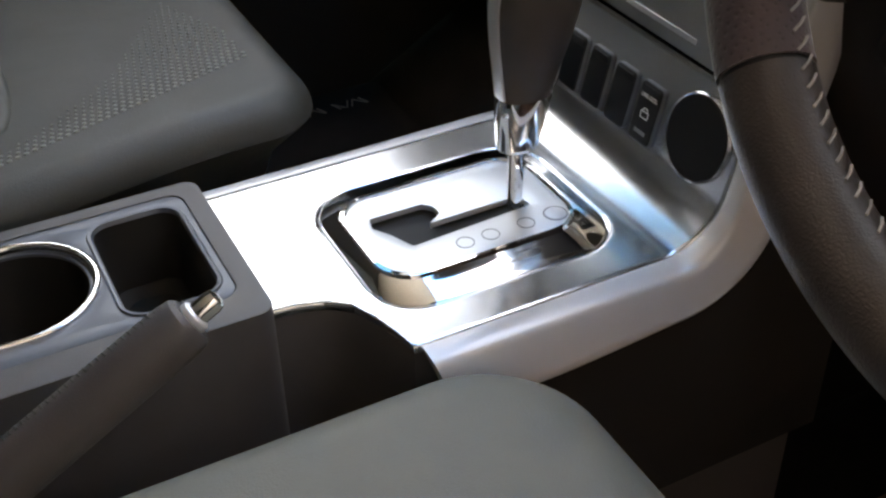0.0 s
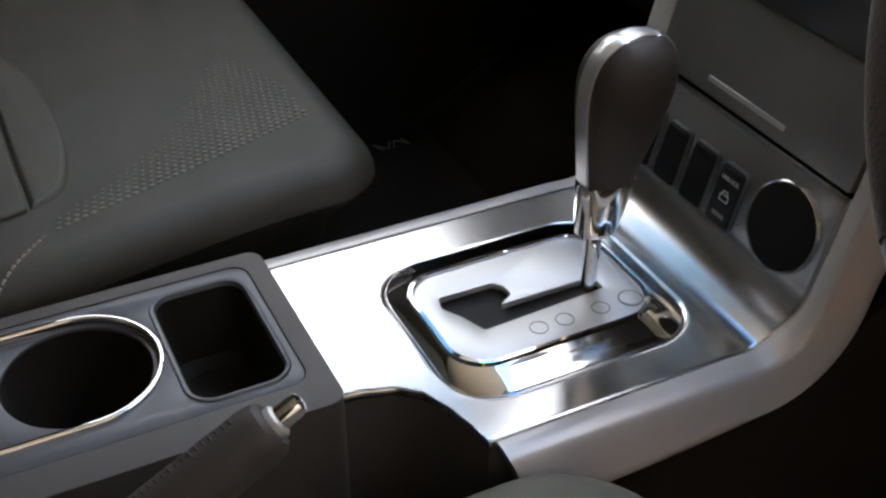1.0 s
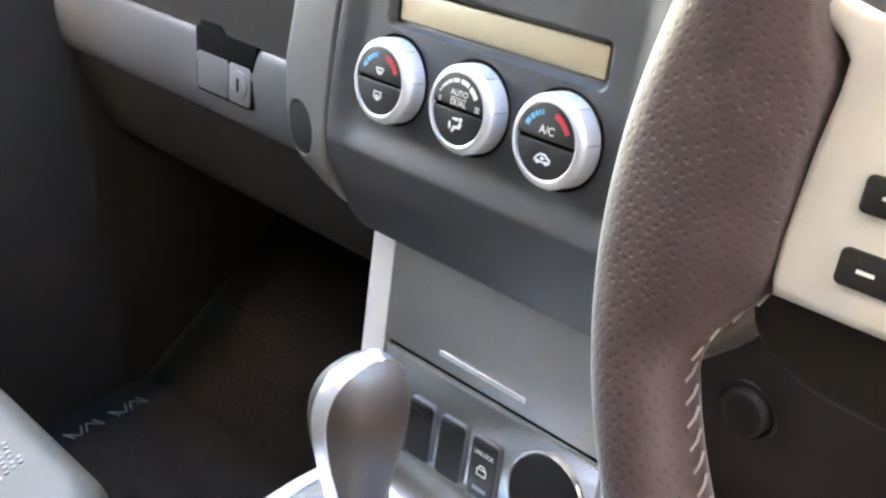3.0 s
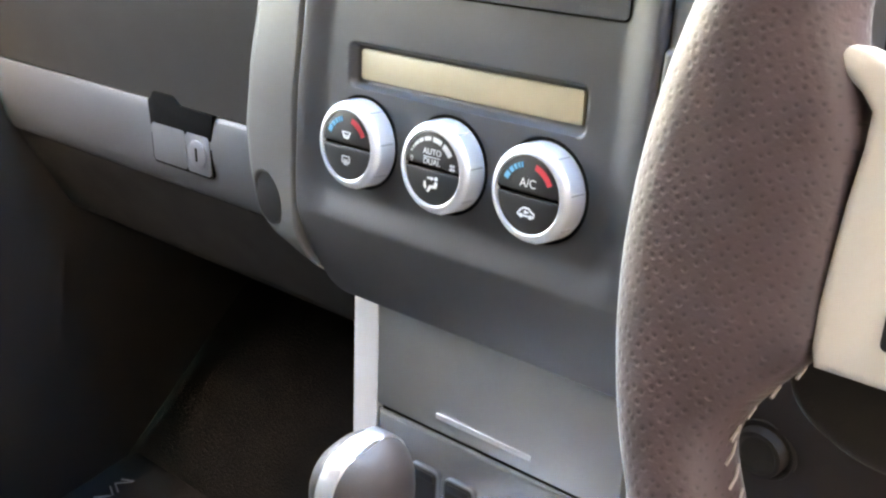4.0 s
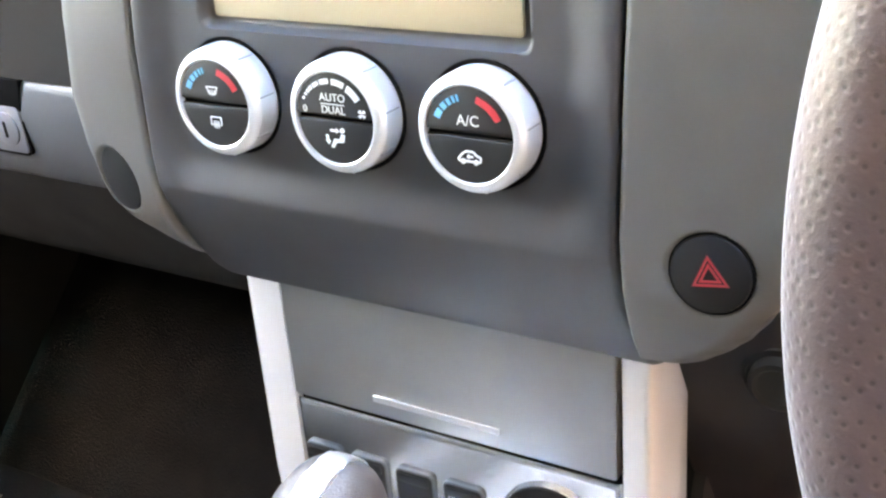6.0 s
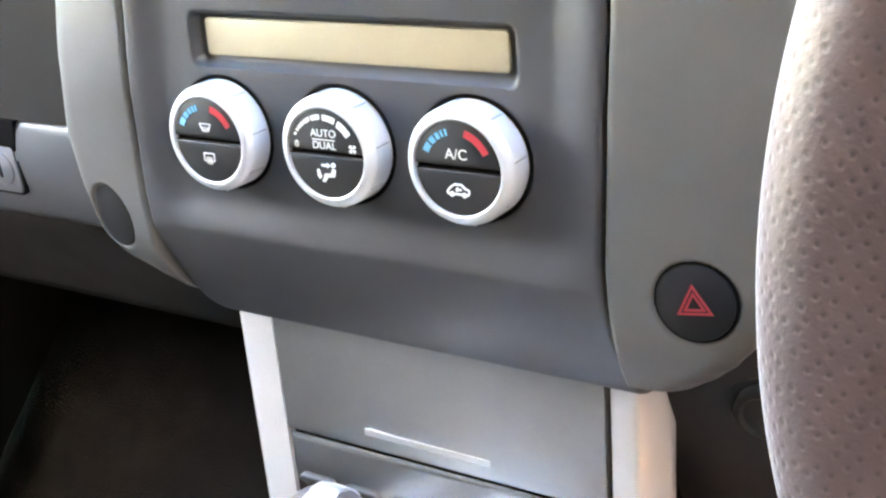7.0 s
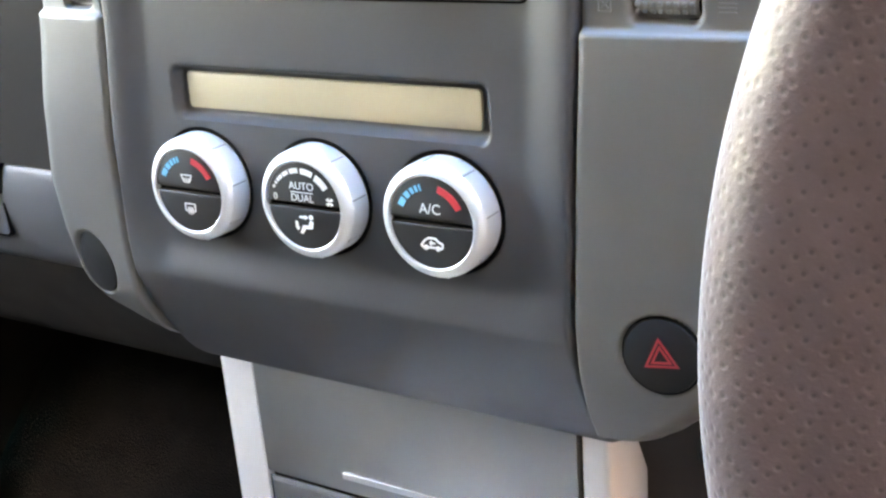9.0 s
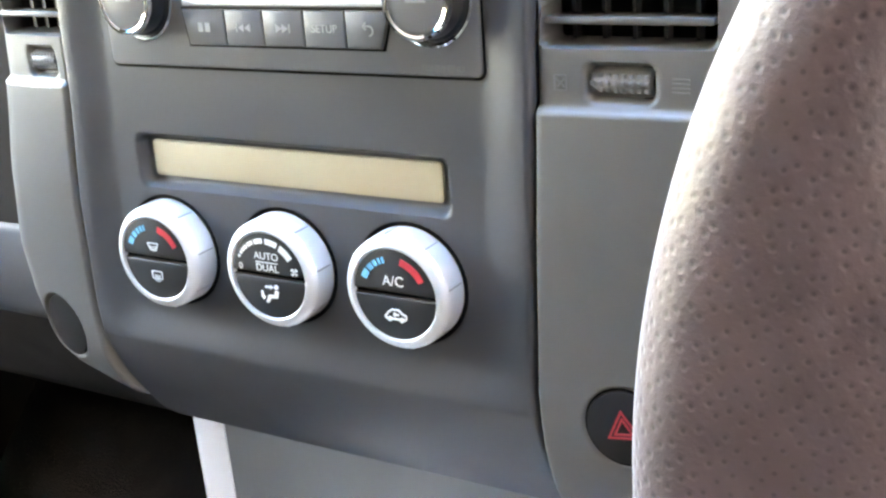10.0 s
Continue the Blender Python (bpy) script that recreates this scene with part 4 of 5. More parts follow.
surround = loft([ring_loop(-0.0700, 0.0735, -0.2325, -0.0595, 0.0350, 0.3965), ring_loop(-0.0700, 0.0735, -0.2325, -0.0595, 0.0350, 0.4015), ring_loop(-0.0692, 0.0727, -0.2317, -0.0603, 0.0345, 0.4024),
                 ring_loop(-0.0500, 0.0575, -0.2265, -0.0745, 0.0285, 0.4078), ring_loop(-0.0478, 0.0550, -0.2245, -0.0770, 0.0265, 0.4088), ring_loop(-0.0468, 0.0540, -0.2235, -0.0780, 0.0260, 0.4112), ring_loop(-0.0448, 0.0520, -0.2212, -0.0800, 0.0250, 0.4116),
                 ring_loop(-0.0440, 0.0512, -0.2203, -0.0808, 0.0246, 0.4105), ring_loop(-0.0440, 0.0512, -0.2203, -0.0808, 0.0246, 0.4060)], cap0=False, cap1=False)
part("selector_surround", surround, CHROME, console, "bevelled chrome surround", sharp=30)
gate = [(-0.0195, -0.2050), (-0.0190, -0.1660), (-0.0125, -0.1605), (-0.0030, -0.1600), (-0.0005, -0.1640), (0.0040, -0.1715), (0.0040, -0.1020), (0.0178, -0.1015), (0.0224, -0.1925), (0.0040, -0.2000), (-0.0085, -0.2080)]
gate = rounded(gate[::-1], 0.0022)
part("selector_plate", slab(rrect(-0.0438, 0.0510, -0.2201, -0.0810, 0.0244, 12), 0.4050, 0.4095, [gate], 0.0009), PLATE, console, "satin silver selector plate")
part("gate_floor", slab(rrect(-0.030, 0.045, -0.217, -0.085, 0.01), 0.388, 0.4022), SLEEVE, console, "black gate sleeve")
for y, r in ((-0.0920, 0.0072), (-0.1150, 0.0062), (-0.1420, 0.0062), (-0.1610, 0.0062)):
    if r > 0.007:
        part("selector_mark", slab(circle(0.0353, y, r, 32), 0.4093, 0.4102, bevel=0.0004), KNOB_SILVER, console, "raised silver release cap")
        part("selector_mark", slab(circle(0.0353, y, r + 0.0012, 32), 0.4093, 0.40975, [circle(0.0353, y, r + 0.0003, 32)]), GREY_INK, console, "engraved ring mark")
    else:
        part("selector_mark", slab(circle(0.0353, y, r, 32), 0.4093, 0.40975, [circle(0.0353, y, r - 0.0006, 32)]), GREY_INK, console, "engraved ring mark")

# switches and socket cover on the upright
switches = thing("switch_row", (0, -0.01, 0.43), "row of black rocker switches and a round socket cover", "switches")
for i, x in enumerate((-0.0775, -0.0465, -0.0155, 0.0155)):
    y0, y1 = sv(0.4325), sv(0.4735)
    # thin grey border stands in for the bright reflection along the switch edges
    part("switch_edge_glint", slab(rrect(x - 0.0123, x + 0.0123, y0 - 0.0007, y1 + 0.0007, 0.0039), -0.002, 0.0008, bevel=0.0004), TRAY, switches, "", SM)
    sw = part("rocker_switch", slab(rrect(x - 0.0116, x + 0.0116, y0, y1, 0.0034), -0.001, 0.0017, bevel=0.0010, seg=3), BLACK, switches, "black rocker switch", SM)
    part("rocker_ridge", slab(rrect(x - 0.0100, x + 0.0100, y1 - 0.0075, y1 - 0.0018, 0.0015), 0.0010, 0.0023, bevel=0.0006), BLACK, sw, "", SM)
    if i == 3:
        part("lettering", words("UNLOCK", 0.0042, x, sv(0.4645), 0.0017), INK, sw, "white lettering", SM)
        ic = [(-0.004, -0.003, 0.004, -0.003), (-0.004, 0.0015, 0.004, 0.0015), (-0.004, -0.003, -0.004, 0.0015), (0.004, -0.003, 0.004, 0.0015), (-0.003, 0.0015, -0.0018, 0.004), (-0.0018, 0.004, 0.0018, 0.004), (0.0018, 0.004, 0.003, 0.0015)]
        part("lock_mark", icon(ic, x, sv(0.4525), 0.0006, 0.0017), INK, sw, "white door lock mark", SM)
        part("lower_mark", bar(x - 0.006, sv(0.4395), x + 0.006, sv(0.4395), 0.0028, 0.0017, 0.0020), GREY_INK, sw, "faint grey mark", SM)
socket_m = SM @ Matrix.Translation((0.0675, sv(0.4600), 0))
part("socket_cover", lathe([(0.0287, -0.003), (0.0287, 0.0004), (0.0280, 0.0009), (0.0, 0.0010)], 56), PLUG, switches, "black round socket cover", socket_m)
part("bezel_ring", lathe([(0.0306, -0.002), (0.0304, 0.0006), (0.0298, 0.0010), (0.0290, 0.0005), (0.0290, -0.002)], 64), SILVER, switches, "thin silver bezel", socket_m)

# ---- gear lever ----
lever = thing("gear_lever", (0.0165, -0.116, 0.404), "leather and silver automatic gear lever with a chrome collar", "gear lever")
L0, L1 = Vector((0.0090, -0.1090, 0.390)), Vector((0.0165, -0.1125, 0.460))
part("stalk", loft([[tuple(L0 + (L1 - L0) * t + Vector((0.0046 * math.cos(a), 0.0058 * math.sin(a), 0))) for a in [2 * math.pi * k / 20 for k in range(20)]] for t in (0, 0.5, 1)]), CHROME, lever, "slim chrome stalk")
KB = Vector((0.0165, -0.1125, 0.458))
LEAN_X, LEAN_Y = 0.115, 0.03


def knob_ring(h, rx, ry, n=40, scale=1.0, power=2.3):
    c = KB + Vector((LEAN_X * h, LEAN_Y * h, h))
    pts = []
    for k in range(n):
        a = 2 * math.pi * k / n
        ca, sa = math.cos(a), math.sin(a)
        pts.append((c.x + scale * rx * math.copysign(abs(ca) ** (2 / power), ca), c.y + scale * ry * math.copysign(abs(sa) ** (2 / power), sa), c.z))
    return pts


part("collar", loft([knob_ring(h, rx, ry) for h, rx, ry in ((0.0, 0.0050, 0.0064), (0.0002, 0.0100, 0.0122), (0.0012, 0.0112, 0.0136), (0.004, 0.0116, 0.0142), (0.020, 0.0134, 0.0166), (0.038, 0.0148, 0.0186), (0.0425, 0.0148, 0.0186))]), CHROME, lever, "chrome collar", sharp=40)
shape = [(0.0335, 0.0140, 0.0176), (0.045, 0.0156, 0.0194), (0.06, 0.0178, 0.0216), (0.08, 0.0205, 0.0244), (0.10, 0.0226, 0.0264), (0.113, 0.0234, 0.0270), (0.124, 0.0228, 0.0263), (0.133, 0.0206, 0.0240), (0.140, 0.0172, 0.0202), (0.1455, 0.0118, 0.0142), (0.1480, 0.0045, 0.0056)]
shape = spline([(0.0420 + (h - 0.0335) * 0.872, rx * (1 + 0.05 * smooth(0.04, 0.10, h)), ry * (1 + 0.05 * smooth(0.04, 0.10, h))) for h, rx, ry in shape], 4)
part("grip", loft([knob_ring(h, rx, ry) for h, rx, ry in shape]), KNOB_LEATHER, lever, "dark brown leather grip", sharp=60)
prof = [(-ry * 1.012 - 0.0002, h) for h, rx, ry in shape] + [(0, 0.1429)] + [(ry * 1.012 + 0.0002, h) for h, rx, ry in reversed(shape)]
rows = []
for yy, h in prof:
    c = KB + Vector((LEAN_X * h, LEAN_Y * h, h + (0.0008 if abs(yy) < 0.02 else 0)))
    half = 0.0066
    inn = 0.0022 if abs(yy) > 0.012 else 0.0
    s = 1 if yy > 0 else -1
    dn = 0.0022 if abs(yy) <= 0.012 else 0.0
    rows.append([(c.x - half, c.y + yy - s * inn, c.z - dn), (c.x - half * 0.9, c.y + yy - s * inn * 0.15, c.z - dn * 0.2), (c.x, c.y + yy, c.z), (c.x + half * 0.9, c.y + yy - s * inn * 0.15, c.z - dn * 0.2), (c.x + half, c.y + yy - s * inn, c.z - dn)])
bm = loft(rows, closed=False)
bmesh.ops.solidify(bm, geom=list(bm.faces), thickness=0.0012)
part("spine_strip", bm, SPINE, lever, "satin silver spine strip", sharp=60)

# ---- cup holder bin ----
bin_ = thing("cup_holder_console", (-0.018, -0.46, 0.06), "dark plastic rear console with cup holders and a chrome rim", "cup holder")
ZB = 0.4255
BIN = Matrix.Translation((-0.0035, 0.0035, 0))
BX0, BX1 = -0.100, 0.061
pill = [(-0.0305 + 0.0505 * math.cos(radians(a)), -0.4365 + 0.0505 * math.sin(radians(a))) for a in range(0, 181, 6)]
pill += [(-0.0305 + 0.0505 * math.cos(radians(a)), -0.5600 + 0.0505 * math.sin(radians(a))) for a in range(180, 361, 6)]
cub = rrect(-0.0760, 0.0270, -0.3820, -0.3240, 0.014, 8)
body = slab(rrect(BX0, BX1, -0.90, -0.3025, 0.010, 5), 0.24, ZB - 0.0015, [[(x * 1.0, y) for x, y in rrect(-0.089, 0.037, -0.66, -0.316, 0.012, 6)]], 0.0075, 5)
part("bin_body", body, SHELL, bin_, "dark grained plastic shell", m=BIN, sharp=50)
part("bin_base", slab(rrect(BX0 + 0.004, BX1 - 0.004, -0.90, -0.305, 0.008), 0.06, 0.26), SHELL, bin_, "dark plastic lower shell", m=BIN)
deck = slab(rrect(-0.0885, 0.0365, -0.66, -0.3165, 0.0118, 6), ZB - 0.008, ZB - 0.002, [pill, cub], 0.0012)
part("deck", deck, TRAY, bin_, "satin blue-grey deck", m=BIN)


def offset_pill(r):
    p = [(-0.0305 + r * math.cos(radians(a)), -0.4365 + r * math.sin(radians(a))) for a in range(0, 181, 6)]
    return p + [(-0.0305 + r * math.cos(radians(a)), -0.5600 + r * math.sin(radians(a))) for a in range(180, 361, 6)]


rim_rows = [(0.0512, -0.0030), (0.0510, -0.0008), (0.0506, -0.0001), (0.0498, 0.0004), (0.0486, 0.0005), (0.0474, 0.0002), (0.0468, -0.0004), (0.0464, -0.0020), (0.0462, -0.0050)]
part("chrome_rim", loft([[(x, y, ZB + dz) for x, y in offset_pill(r)] for r, dz in rim_rows], cap0=False, cap1=False), CHROME, bin_, "chrome rim round the cups", m=BIN, sharp=50)
part("cup_shelf", slab(offset_pill(0.0460), ZB - 0.012, ZB - 0.005, [circle(-0.0305, -0.4370, 0.0440, 48), circle(-0.0305, -0.5560, 0.0440, 48)], 0.0015), TRAY, bin_, "satin shelf between the cups", m=BIN)
for y in (-0.437, -0.556):
    part("cup_well", open_lathe([(0.0438, 0.0), (0.0405, -0.075), (0.0395, -0.080), (0.030, -0.080), (0.029, -0.0775), (0.020, -0.0775), (0.019, -0.080), (0.0, -0.080)], 56), DARK, bin_, "black cup well", BIN @ Matrix.Translation((-0.0305, y, ZB - 0.007)))
part("cubby_well", loft([[(x, y, z) for x, y in rrect(-0.0755 + i, 0.0265 - i, -0.3815 + i, -0.3245 - i, 0.0135, 8)] for i, z in ((0, ZB - 0.004), (0.004, ZB - 0.055), (0.010, ZB - 0.062))], cap0=False), DARK, bin_, "black coin cubby", m=BIN)
part("cubby_lip", loft([[(x, y, ZB + dz) for x, y in rrect(-0.0760 - o, 0.0270 + o, -0.3820 - o, -0.3240 + o, 0.0140 + o, 8)] for o, dz in ((0.0035, -0.0018), (0.0025, -0.0006), (0.0005, -0.0010), (-0.0008, -0.0040))], cap0=False, cap1=False), TRAY, bin_, "raised cubby lip", m=BIN)

# ---- handbrake ----
brake = thing("handbrake", (0.130, -0.60, 0.28), "dark leather handbrake lever with a chrome button", "handbrake")
A, B = Vector((0.127, -0.3625, 0.4925)), Vector((0.127, -0.622, 0.3445))
part("grip", tube([tuple(A + (B - A) * t) for t in (0, 0.008, 0.03, 0.1, 0.3, 0.5, 0.56)], lambda t: 0.0115 if t < 0.1 else (0.0138 if t < 0.3 else 0.0142 + 0.002 * t), 24, 1.08), BRAKE_LEATHER, brake, "dark leather grip")
dirn = (A - B).normalized()
part("button", tube([tuple(A + dirn * t) for t in (-0.002, 0.004, 0.013, 0.016, 0.0175)], lambda t: (0.0062 if t < 0.7 else 0.0055) if t < 0.95 else 0.003, 24), CHROME, brake, "chrome push button")
part("end_ring", tube([tuple(A + dirn * t) for t in (-0.002, 0.0, 0.003, 0.004)], lambda t: 0.0085 if 0.1 < t < 0.9 else 0.0075, 28), KNOB_SILVER, brake, "bright end ring")
part("collar_ring", tube([tuple(A + (B - A) * t) for t in (0.420, 0.425, 0.437, 0.442)], lambda t: 0.0174 if 0.1 < t < 0.9 else 0.0155, 28), SPINE, brake, "silver collar")
part("lever_arm", tube([tuple(A + (B - A) * t) for t in (0.5, 0.8, 1.0, 1.25)], 0.013, 20), DARK, brake, "dark lever arm")
st = []
for k in range(30):
    c = A + (B - A) * (0.02 + 0.0132 * k)
    n1 = (Vector((-0.20, 0, 0.98)) - dirn * Vector((-0.20, 0, 0.98)).dot(dirn)).normalized()
    t1 = dirn.cross(n1).normalized()
    p = c + n1 * (0.0146 + 0.0010 * min(1, k / 2) + 0.0012 * k / 30)
    st.append(tube([tuple(p - t1 * 0.0024 - dirn * 0.0008 - n1 * 0.0002), tuple(p + n1 * 0.0003), tuple(p + t1 * 0.0024 + dirn * 0.0008 - n1 * 0.0002)], 0.0008, 6))
part("stitching", join(*st), SEAT, brake, "raised seam stitches", kind="stuff")


# ---- seats ----
def cushion(x0, x1, y0, y1, z0, z1, rc, re, crown):
    rings = []
    for d, z in ((0.055, z0), (0.026, z1 - re - 0.035), (0.007, z1 - re - 0.010), (0.0, z1 - re)):
        rings.append([(x, y, z) for x, y in rrect(x0 + d, x1 - d, y0 + d, y1 - d, rc, 14)])
    for k in range(1, 13):
        a = radians(90 * k / 12)
        d = re * (1 - math.cos(a))
        rings.append([(x, y, z1 - re + re * math.sin(a)) for x, y in rrect(x0 + d, x1 - d, y0 + d, y1 - d, max(rc - d * 0.6, 0.012), 14)])
    for k in range(1, 8):
        d = re + 0.025 * k
        if d < min(x1 - x0, y1 - y0) / 2 - 0.02:
            rings.append([(x, y, z1 + crown * (1 - (1 - k / 8) ** 2)) for x, y in rrect(x0 + d, x1 - d, y0 + d, y1 - d, max(rc - re * 0.6 - 0.005 * k, 0.01), 14)])
    return loft(rings)


def backrest(x0, x1, y, z0, lean, height):
    c = cushion(x0, x1, 0, height, -0.05, 0.055, 0.09, 0.035, 0.006)
    bmesh.ops.transform(c, matrix=axes((0, y, z0), (1, 0, 0), (0, -math.sin(lean), math.cos(lean)), (0, math.cos(lean), math.sin(lean))), verts=c.verts)
    return c


pseat = thing("passenger_seat", (-0.42, -0.45, 0.06), "grey leather passenger seat with a perforated centre", "car seat")
ROLL = 0.027


def bolster_edge(y):
    """The inner edge of the cushion, which widens towards the rear."""
    return -0.160 + 0.034 * smooth(0.23, 0.49, -y)


def bolster_top(x, y):
    d = min(bolster_edge(y) - x, ROLL)
    return 0.430 - ROLL + math.sqrt(max(0.0, ROLL ** 2 - (ROLL - d) ** 2))


bm = cushion(-0.690, -0.160, -0.72, -0.172, 0.26, 0.430, 0.052, ROLL, 0.0)
bmesh.ops.subdivide_edges(bm, edges=[e for e in bm.edges if abs(e.verts[0].co.y - e.verts[1].co.y) > 0.2], cuts=14)
for v in bm.verts:
    v.co.x += (bolster_edge(v.co.y) + 0.160) * smooth(-0.25, -0.19, v.co.x)
part("cushion", bm, SEAT, pseat, "smooth grey leather bolster")
part("seat_base", box(-0.66, -0.19, -0.70, -0.23, 0.06, 0.27, 0.02), BLACK, pseat, "black seat base")
part("backrest", backrest(-0.69, -0.16, -0.70, 0.40, radians(20), 0.62), SEAT, pseat, "grey leather backrest")

# transverse pleats of the insert
ys = [-0.392, -0.4285, -0.480, -0.532, -0.585, -0.640]
for k in range(5):
    if k == 0:
        out = [(-0.487, ys[1] + 0.0006), (-0.206, ys[1] + 0.0006), (-0.214, -0.410), (-0.225, -0.4000), (-0.243, -0.394), (-0.270, -0.3885), (-0.300, -0.386), (-0.345, -0.3855), (-0.387, -0.388), (-0.420, -0.3935), (-0.449, -0.403), (-0.472, -0.416)]
    else:
        ya, yb = ys[k] - 0.0005, ys[k + 1] + 0.0005
        xa, xb = [min(-0.196, -0.204 + (-0.435 - y) * 0.25) for y in (ya, yb)]
        out = rounded([(-0.490 - 0.004 * k, ya), (-0.494 - 0.004 * k, yb), (xb, yb), (xa, ya)], 0.004)
    part("insert_pleat", slab(out, 0.405, 0.4338, bevel=0.0085, seg=6), PLEAT, pseat, "soft grey leather pleat")
# embossed lozenges beside the bolster, in staggered rows that thin out inwards
edge0, edge1 = Vector((-0.1720, -0.420)), Vector((-0.2530, -0.196))
along = (edge1 - edge0).normalized()
across = Vector((-along.y, along.x))
pads = []
for r in range(30):
    n0 = int((edge1 - edge0).length / 0.0068)
    for q in range(n0 + 1):
        p = edge0 + along * (0.0068 * (q + 0.5 * (r % 2))) + across * (0.0054 * r + 0.002)
        reach = 0.012 + 0.060 * smooth(-0.43, -0.24, p.y) + 0.075 * smooth(-0.33, -0.21, p.y)
        if p.y > -0.208 or 0.0054 * r > reach or p.y < -0.415:
            continue
        s = 1.12 - 0.62 * (0.0054 * r / reach)
        bm = bmesh.new()
        ring = [bm.verts.new((p.x + along.x * u + across.x * v, p.y + along.y * u + across.y * v, 0.4293)) for u, v in ((-0.0026 * s, 0), (-0.0012 * s, -0.0015 * s), (0.0012 * s, -0.0015 * s), (0.0026 * s, 0), (0.0012 * s, 0.0015 * s), (-0.0012 * s, 0.0015 * s))]
        topz = 0.4304 + 0.0007 * s
        cap = [bm.verts.new((v.co.x * 0.7 + p.x * 0.3, v.co.y * 0.7 + p.y * 0.3, topz)) for v in ring]
        bm.faces.new(cap)
        for k in range(6):
            bm.faces.new((ring[k], ring[(k + 1) % 6], cap[(k + 1) % 6], cap[k]))
        pads.append(bm)
part("lozenge_relief", join(*pads), LOZENGE, pseat, "raised pale lozenge pattern", kind="stuff")
# seam stitches down the bolster
st = []
for k in range(11):
    a, b = [(-0.172 + 0.044 * q, -0.424 - 0.044 * q) for q in (k / 11, (k + 0.62) / 11)]
    mid = ((a[0] + b[0]) / 2, (a[1] + b[1]) / 2)
    st.append(tube([(x, y, bolster_top(x, y) + h) for (x, y), h in ((a, -0.0004), (mid, 0.0010), (b, -0.0004))], 0.0010, 6))
part("stitching", join(*st), THREAD, pseat, "pale seam stitches", kind="stuff")

dseat = thing("driver_seat", (0.44, -0.45, 0.06), "smooth grey leather driver seat cushion", "car seat")
part("cushion", cushion(0.118, 0.745, -0.85, -0.157, 0.22, 0.410, 0.075, 0.045, 0.0), SEAT_INSERT, dseat, "grey leather cushion")
part("seat_base", box(0.16, 0.71, -0.80, -0.22, 0.06, 0.24, 0.02), BLACK, dseat, "black seat base")

# ---- steering wheel ----
wheel = thing("steering_wheel", (0.436, -0.10, 0.75), "perforated brown leather steering wheel with silver spokes", "steering wheel")
RW = 0.185


def thumb(deg):
    """How far the leather is drawn inwards to the side spokes, 0 to 1."""
    left = (smooth(147, 167, deg) - smooth(187, 200, deg)) if 90 < deg < 270 else 0.0
    mirror = (180 - deg) % 360
    right = (smooth(147, 167, mirror) - smooth(187, 200, mirror)) if 90 < mirror < 270 else 0.0
    return max(left, right)


def rim_arc(a0, a1, n, extra=0.0):
    rings = []
    for i in range(n + 1):
        deg = (a0 + (a1 - a0) * i / n) % 360
        a = radians(deg)
        # thicker where the thumbs rest
        g = math.exp(-((deg - 150) / 16) ** 2) + math.exp(-((deg - 30) / 16) ** 2)
        ru, rw = 0.0163 + extra + 0.0022 * g, 0.0170 + extra + 0.001 * g
        e = thumb(deg)
        reach = e * (RW - ru - 0.1390 / max(abs(math.cos(a)), 0.5)) if e > 0 else 0.0
        ring = []
        for k in range(40):
            t = 2 * math.pi * k / 40
            c, s = math.cos(t), math.sin(t)
            r = RW + ru * c + (reach * c if c < 0 else 0.0)
            w = rw * math.copysign(abs(s) ** (1 - 0.35 * e * max(0.0, -c)), s)
            ring.append((r * math.cos(a), r * math.sin(a), w))
        rings.append(ring)
    return rings


def rim_map(co):
    r = math.hypot(co.x, co.y)
    t = (math.atan2(co.z, r - RW) + math.pi / 2) % (2 * math.pi)
    v = t * 0.0166
    if r < RW and co.z >= 0:
        v = max(v, math.pi * 0.0166 + RW - r)
    return math.atan2(co.y, -co.x) * RW, v


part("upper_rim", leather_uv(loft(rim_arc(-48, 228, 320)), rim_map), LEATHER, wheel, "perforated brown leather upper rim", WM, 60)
part("lower_rim", loft(rim_arc(228.6, 311.4, 60, -0.0004)), LEATHER_SMOOTH, wheel, "smooth brown leather lower rim", WM, 60)
for a in (228.3, 311.7):
    part("rim_seam", loft(rim_arc(a - 0.35, a + 0.35, 2, -0.0012)), BLACK, wheel, "dark sewn joint", WM)


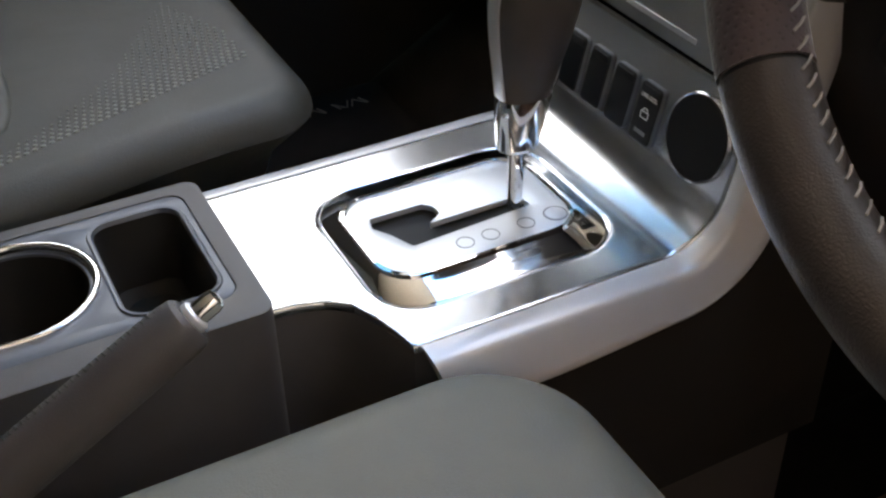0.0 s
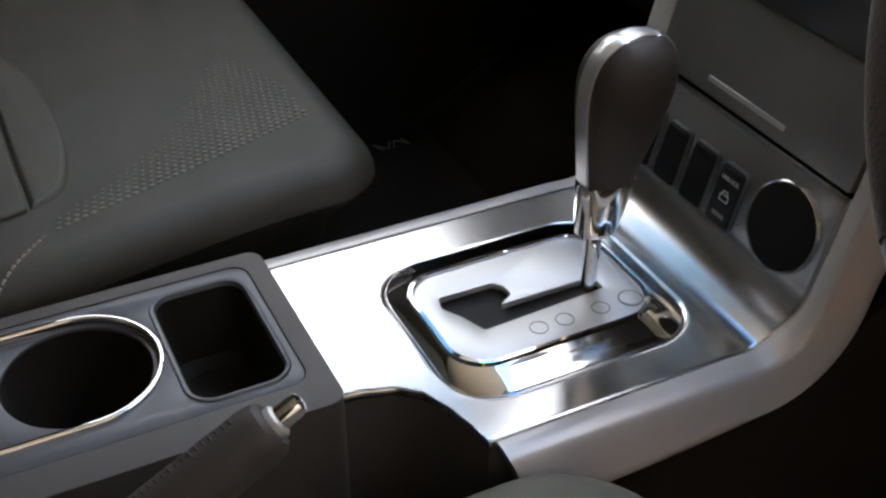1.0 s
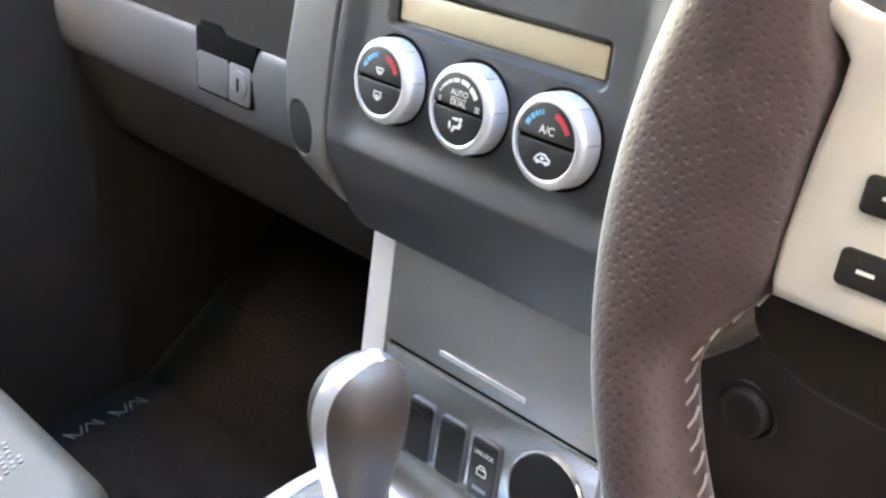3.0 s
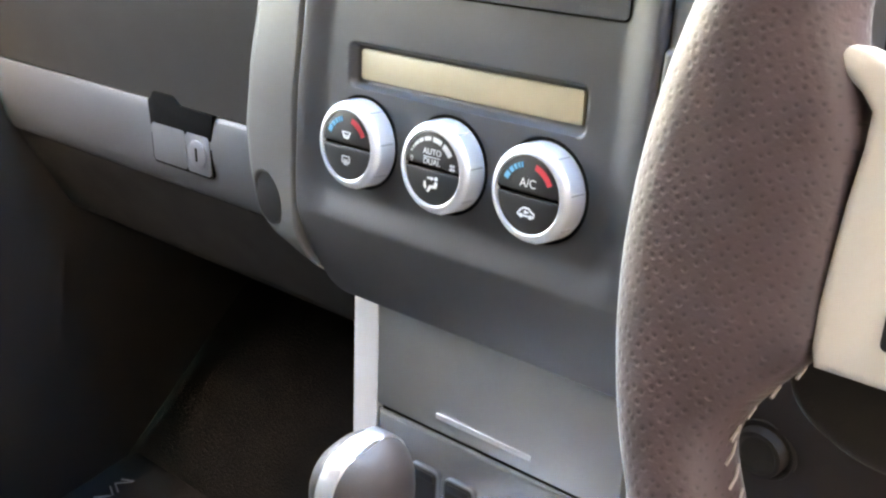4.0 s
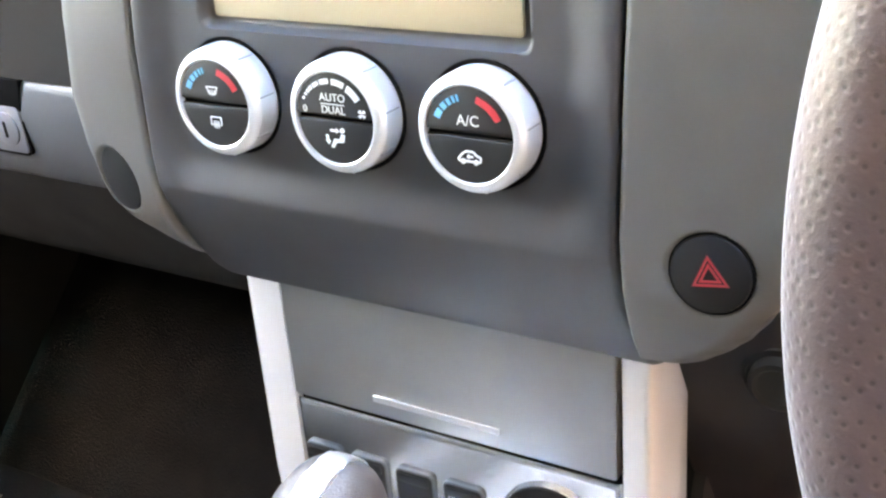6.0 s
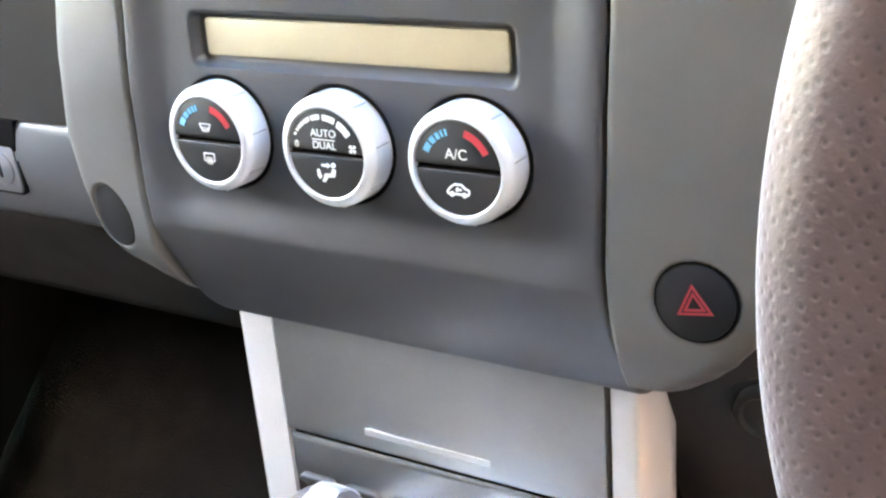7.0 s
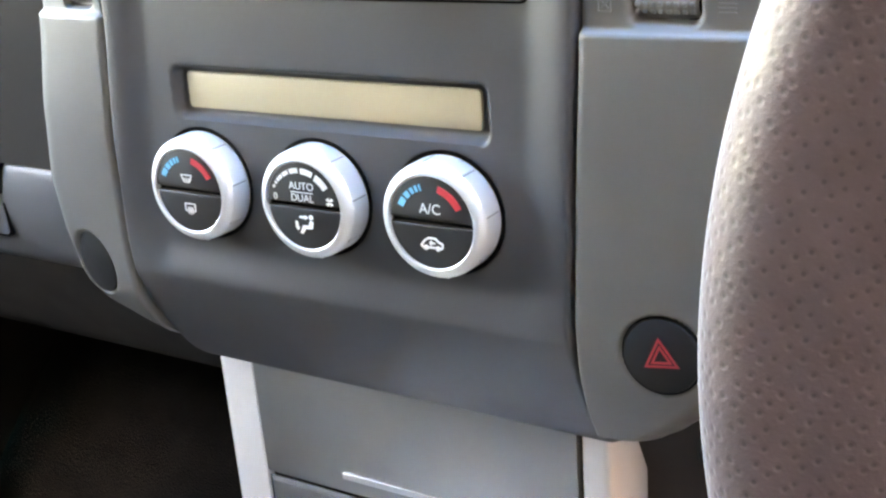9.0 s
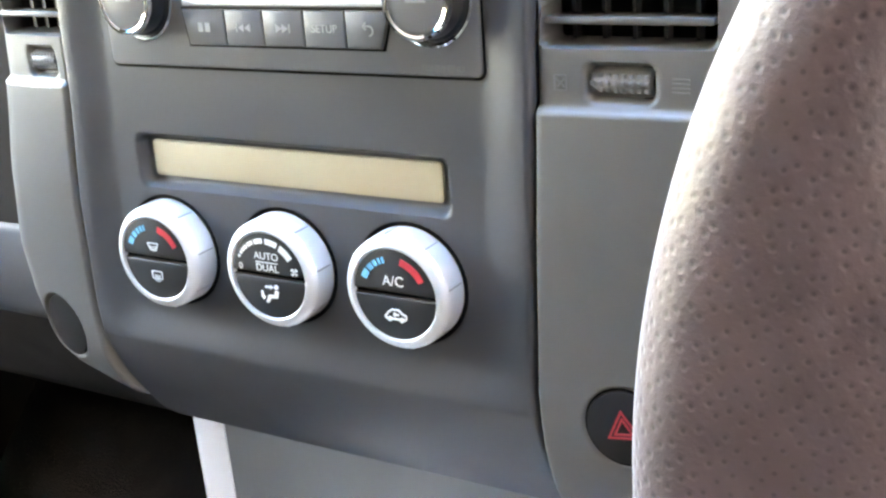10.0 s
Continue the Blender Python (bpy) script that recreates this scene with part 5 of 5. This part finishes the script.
for side in (-1, 1):
    out = [(-0.1385, -0.0238), (-0.1400, -0.0190), (-0.1405, -0.0080), (-0.1400, 0.0040), (-0.1392, 0.0180), (-0.1376, 0.0330), (-0.1375, 0.0420), (-0.1410, 0.0462), (-0.1470, 0.0505), (-0.1500, 0.0560), (-0.1450, 0.0575), (-0.1350, 0.0548), (-0.08, 0.054), (-0.05, 0.054), (-0.05, -0.0240), (-0.10, -0.0240)]
    out = [(x * -side, y) for x, y in out][::(1 if side < 0 else -1)]
    plate = part("spoke_plate", slab(out, -0.006, 0.0085, bevel=0.0032, seg=4), CHAMPAGNE, wheel, "champagne silver spoke plate", WM, 40)
    back = rounded([(-0.1530, 0.048), (-0.1540, -0.024), (-0.1490, -0.041), (-0.1300, -0.050), (-0.05, -0.054), (-0.05, 0.050)], 0.008)
    back = [(x * -side, y) for x, y in back][::(1 if side < 0 else -1)]
    part("spoke_back", slab(back, -0.034, -0.0062, bevel=0.006, seg=4), DARK, wheel, "dark brown cover behind the spoke", WM, 50)
    for y0, y1, xo in ((0.0058, 0.0161, -0.1218), (-0.0138, -0.0036, -0.1224)):
        b = slab([(x * -side, y) for x, y in rrect(xo, xo + 0.034, y0, y1, 0.002)][::(1 if side < 0 else -1)], 0.006, 0.0105, bevel=0.0012)
        key = part("spoke_button", b, BLACK, plate, "black rocker button", WM)
        part("button_mark", bar((xo + 0.006) * -side, (y0 + y1) / 2, (xo + 0.011) * -side, (y0 + y1) / 2, 0.001, 0.0105, 0.0108), INK, plate, "pale mark", WM)
part("airbag_pad", loft([[(x, y, w) for x, y in rrect(-0.075 + o, 0.075 - o, -0.065 + o, 0.060 - o, 0.03, 8)] for o, w in ((0.006, -0.01), (0, 0.0), (0, 0.012), (0.004, 0.019), (0.014, 0.023), (0.03, 0.025))]), DARK, wheel, "dark airbag pad", WM)
part("column_shroud", loft([[(x, y, w) for x, y in rrect(-0.055 - o, 0.055 + o, -0.06 - o, 0.05 + o, 0.025, 8)] for o, w in ((0, -0.01), (0.005, -0.06), (0.012, -0.12), (0.014, -0.20))]), DARK, wheel, "dark column shroud", WM)
# inner seam stitches of the rim
st = []
for k in range(66):
    deg = 190.5 + 2.28 * k
    a = radians(deg)
    e = Vector((math.cos(a), math.sin(a), 0))
    tng = Vector((-math.sin(a), math.cos(a), 0))
    inner = RW - 0.0163
    inner -= thumb(deg) * max(0.0, inner - 0.1390 / max(abs(math.cos(a)), 0.5))
    c1 = e * (inner - 0.0003) + Vector((0, 0, -0.0030))
    c2 = e * (inner + 0.0003) + Vector((0, 0, 0.0030))
    st.append(tube([tuple(c1 - tng * 0.0030), tuple((c1 + c2) / 2 - e * 0.0006), tuple(c2 + tng * 0.0026)], 0.00055, 6))
part("stitching", join(*st), THREAD, wheel, "pale sewn stitches", WM, kind="stuff")
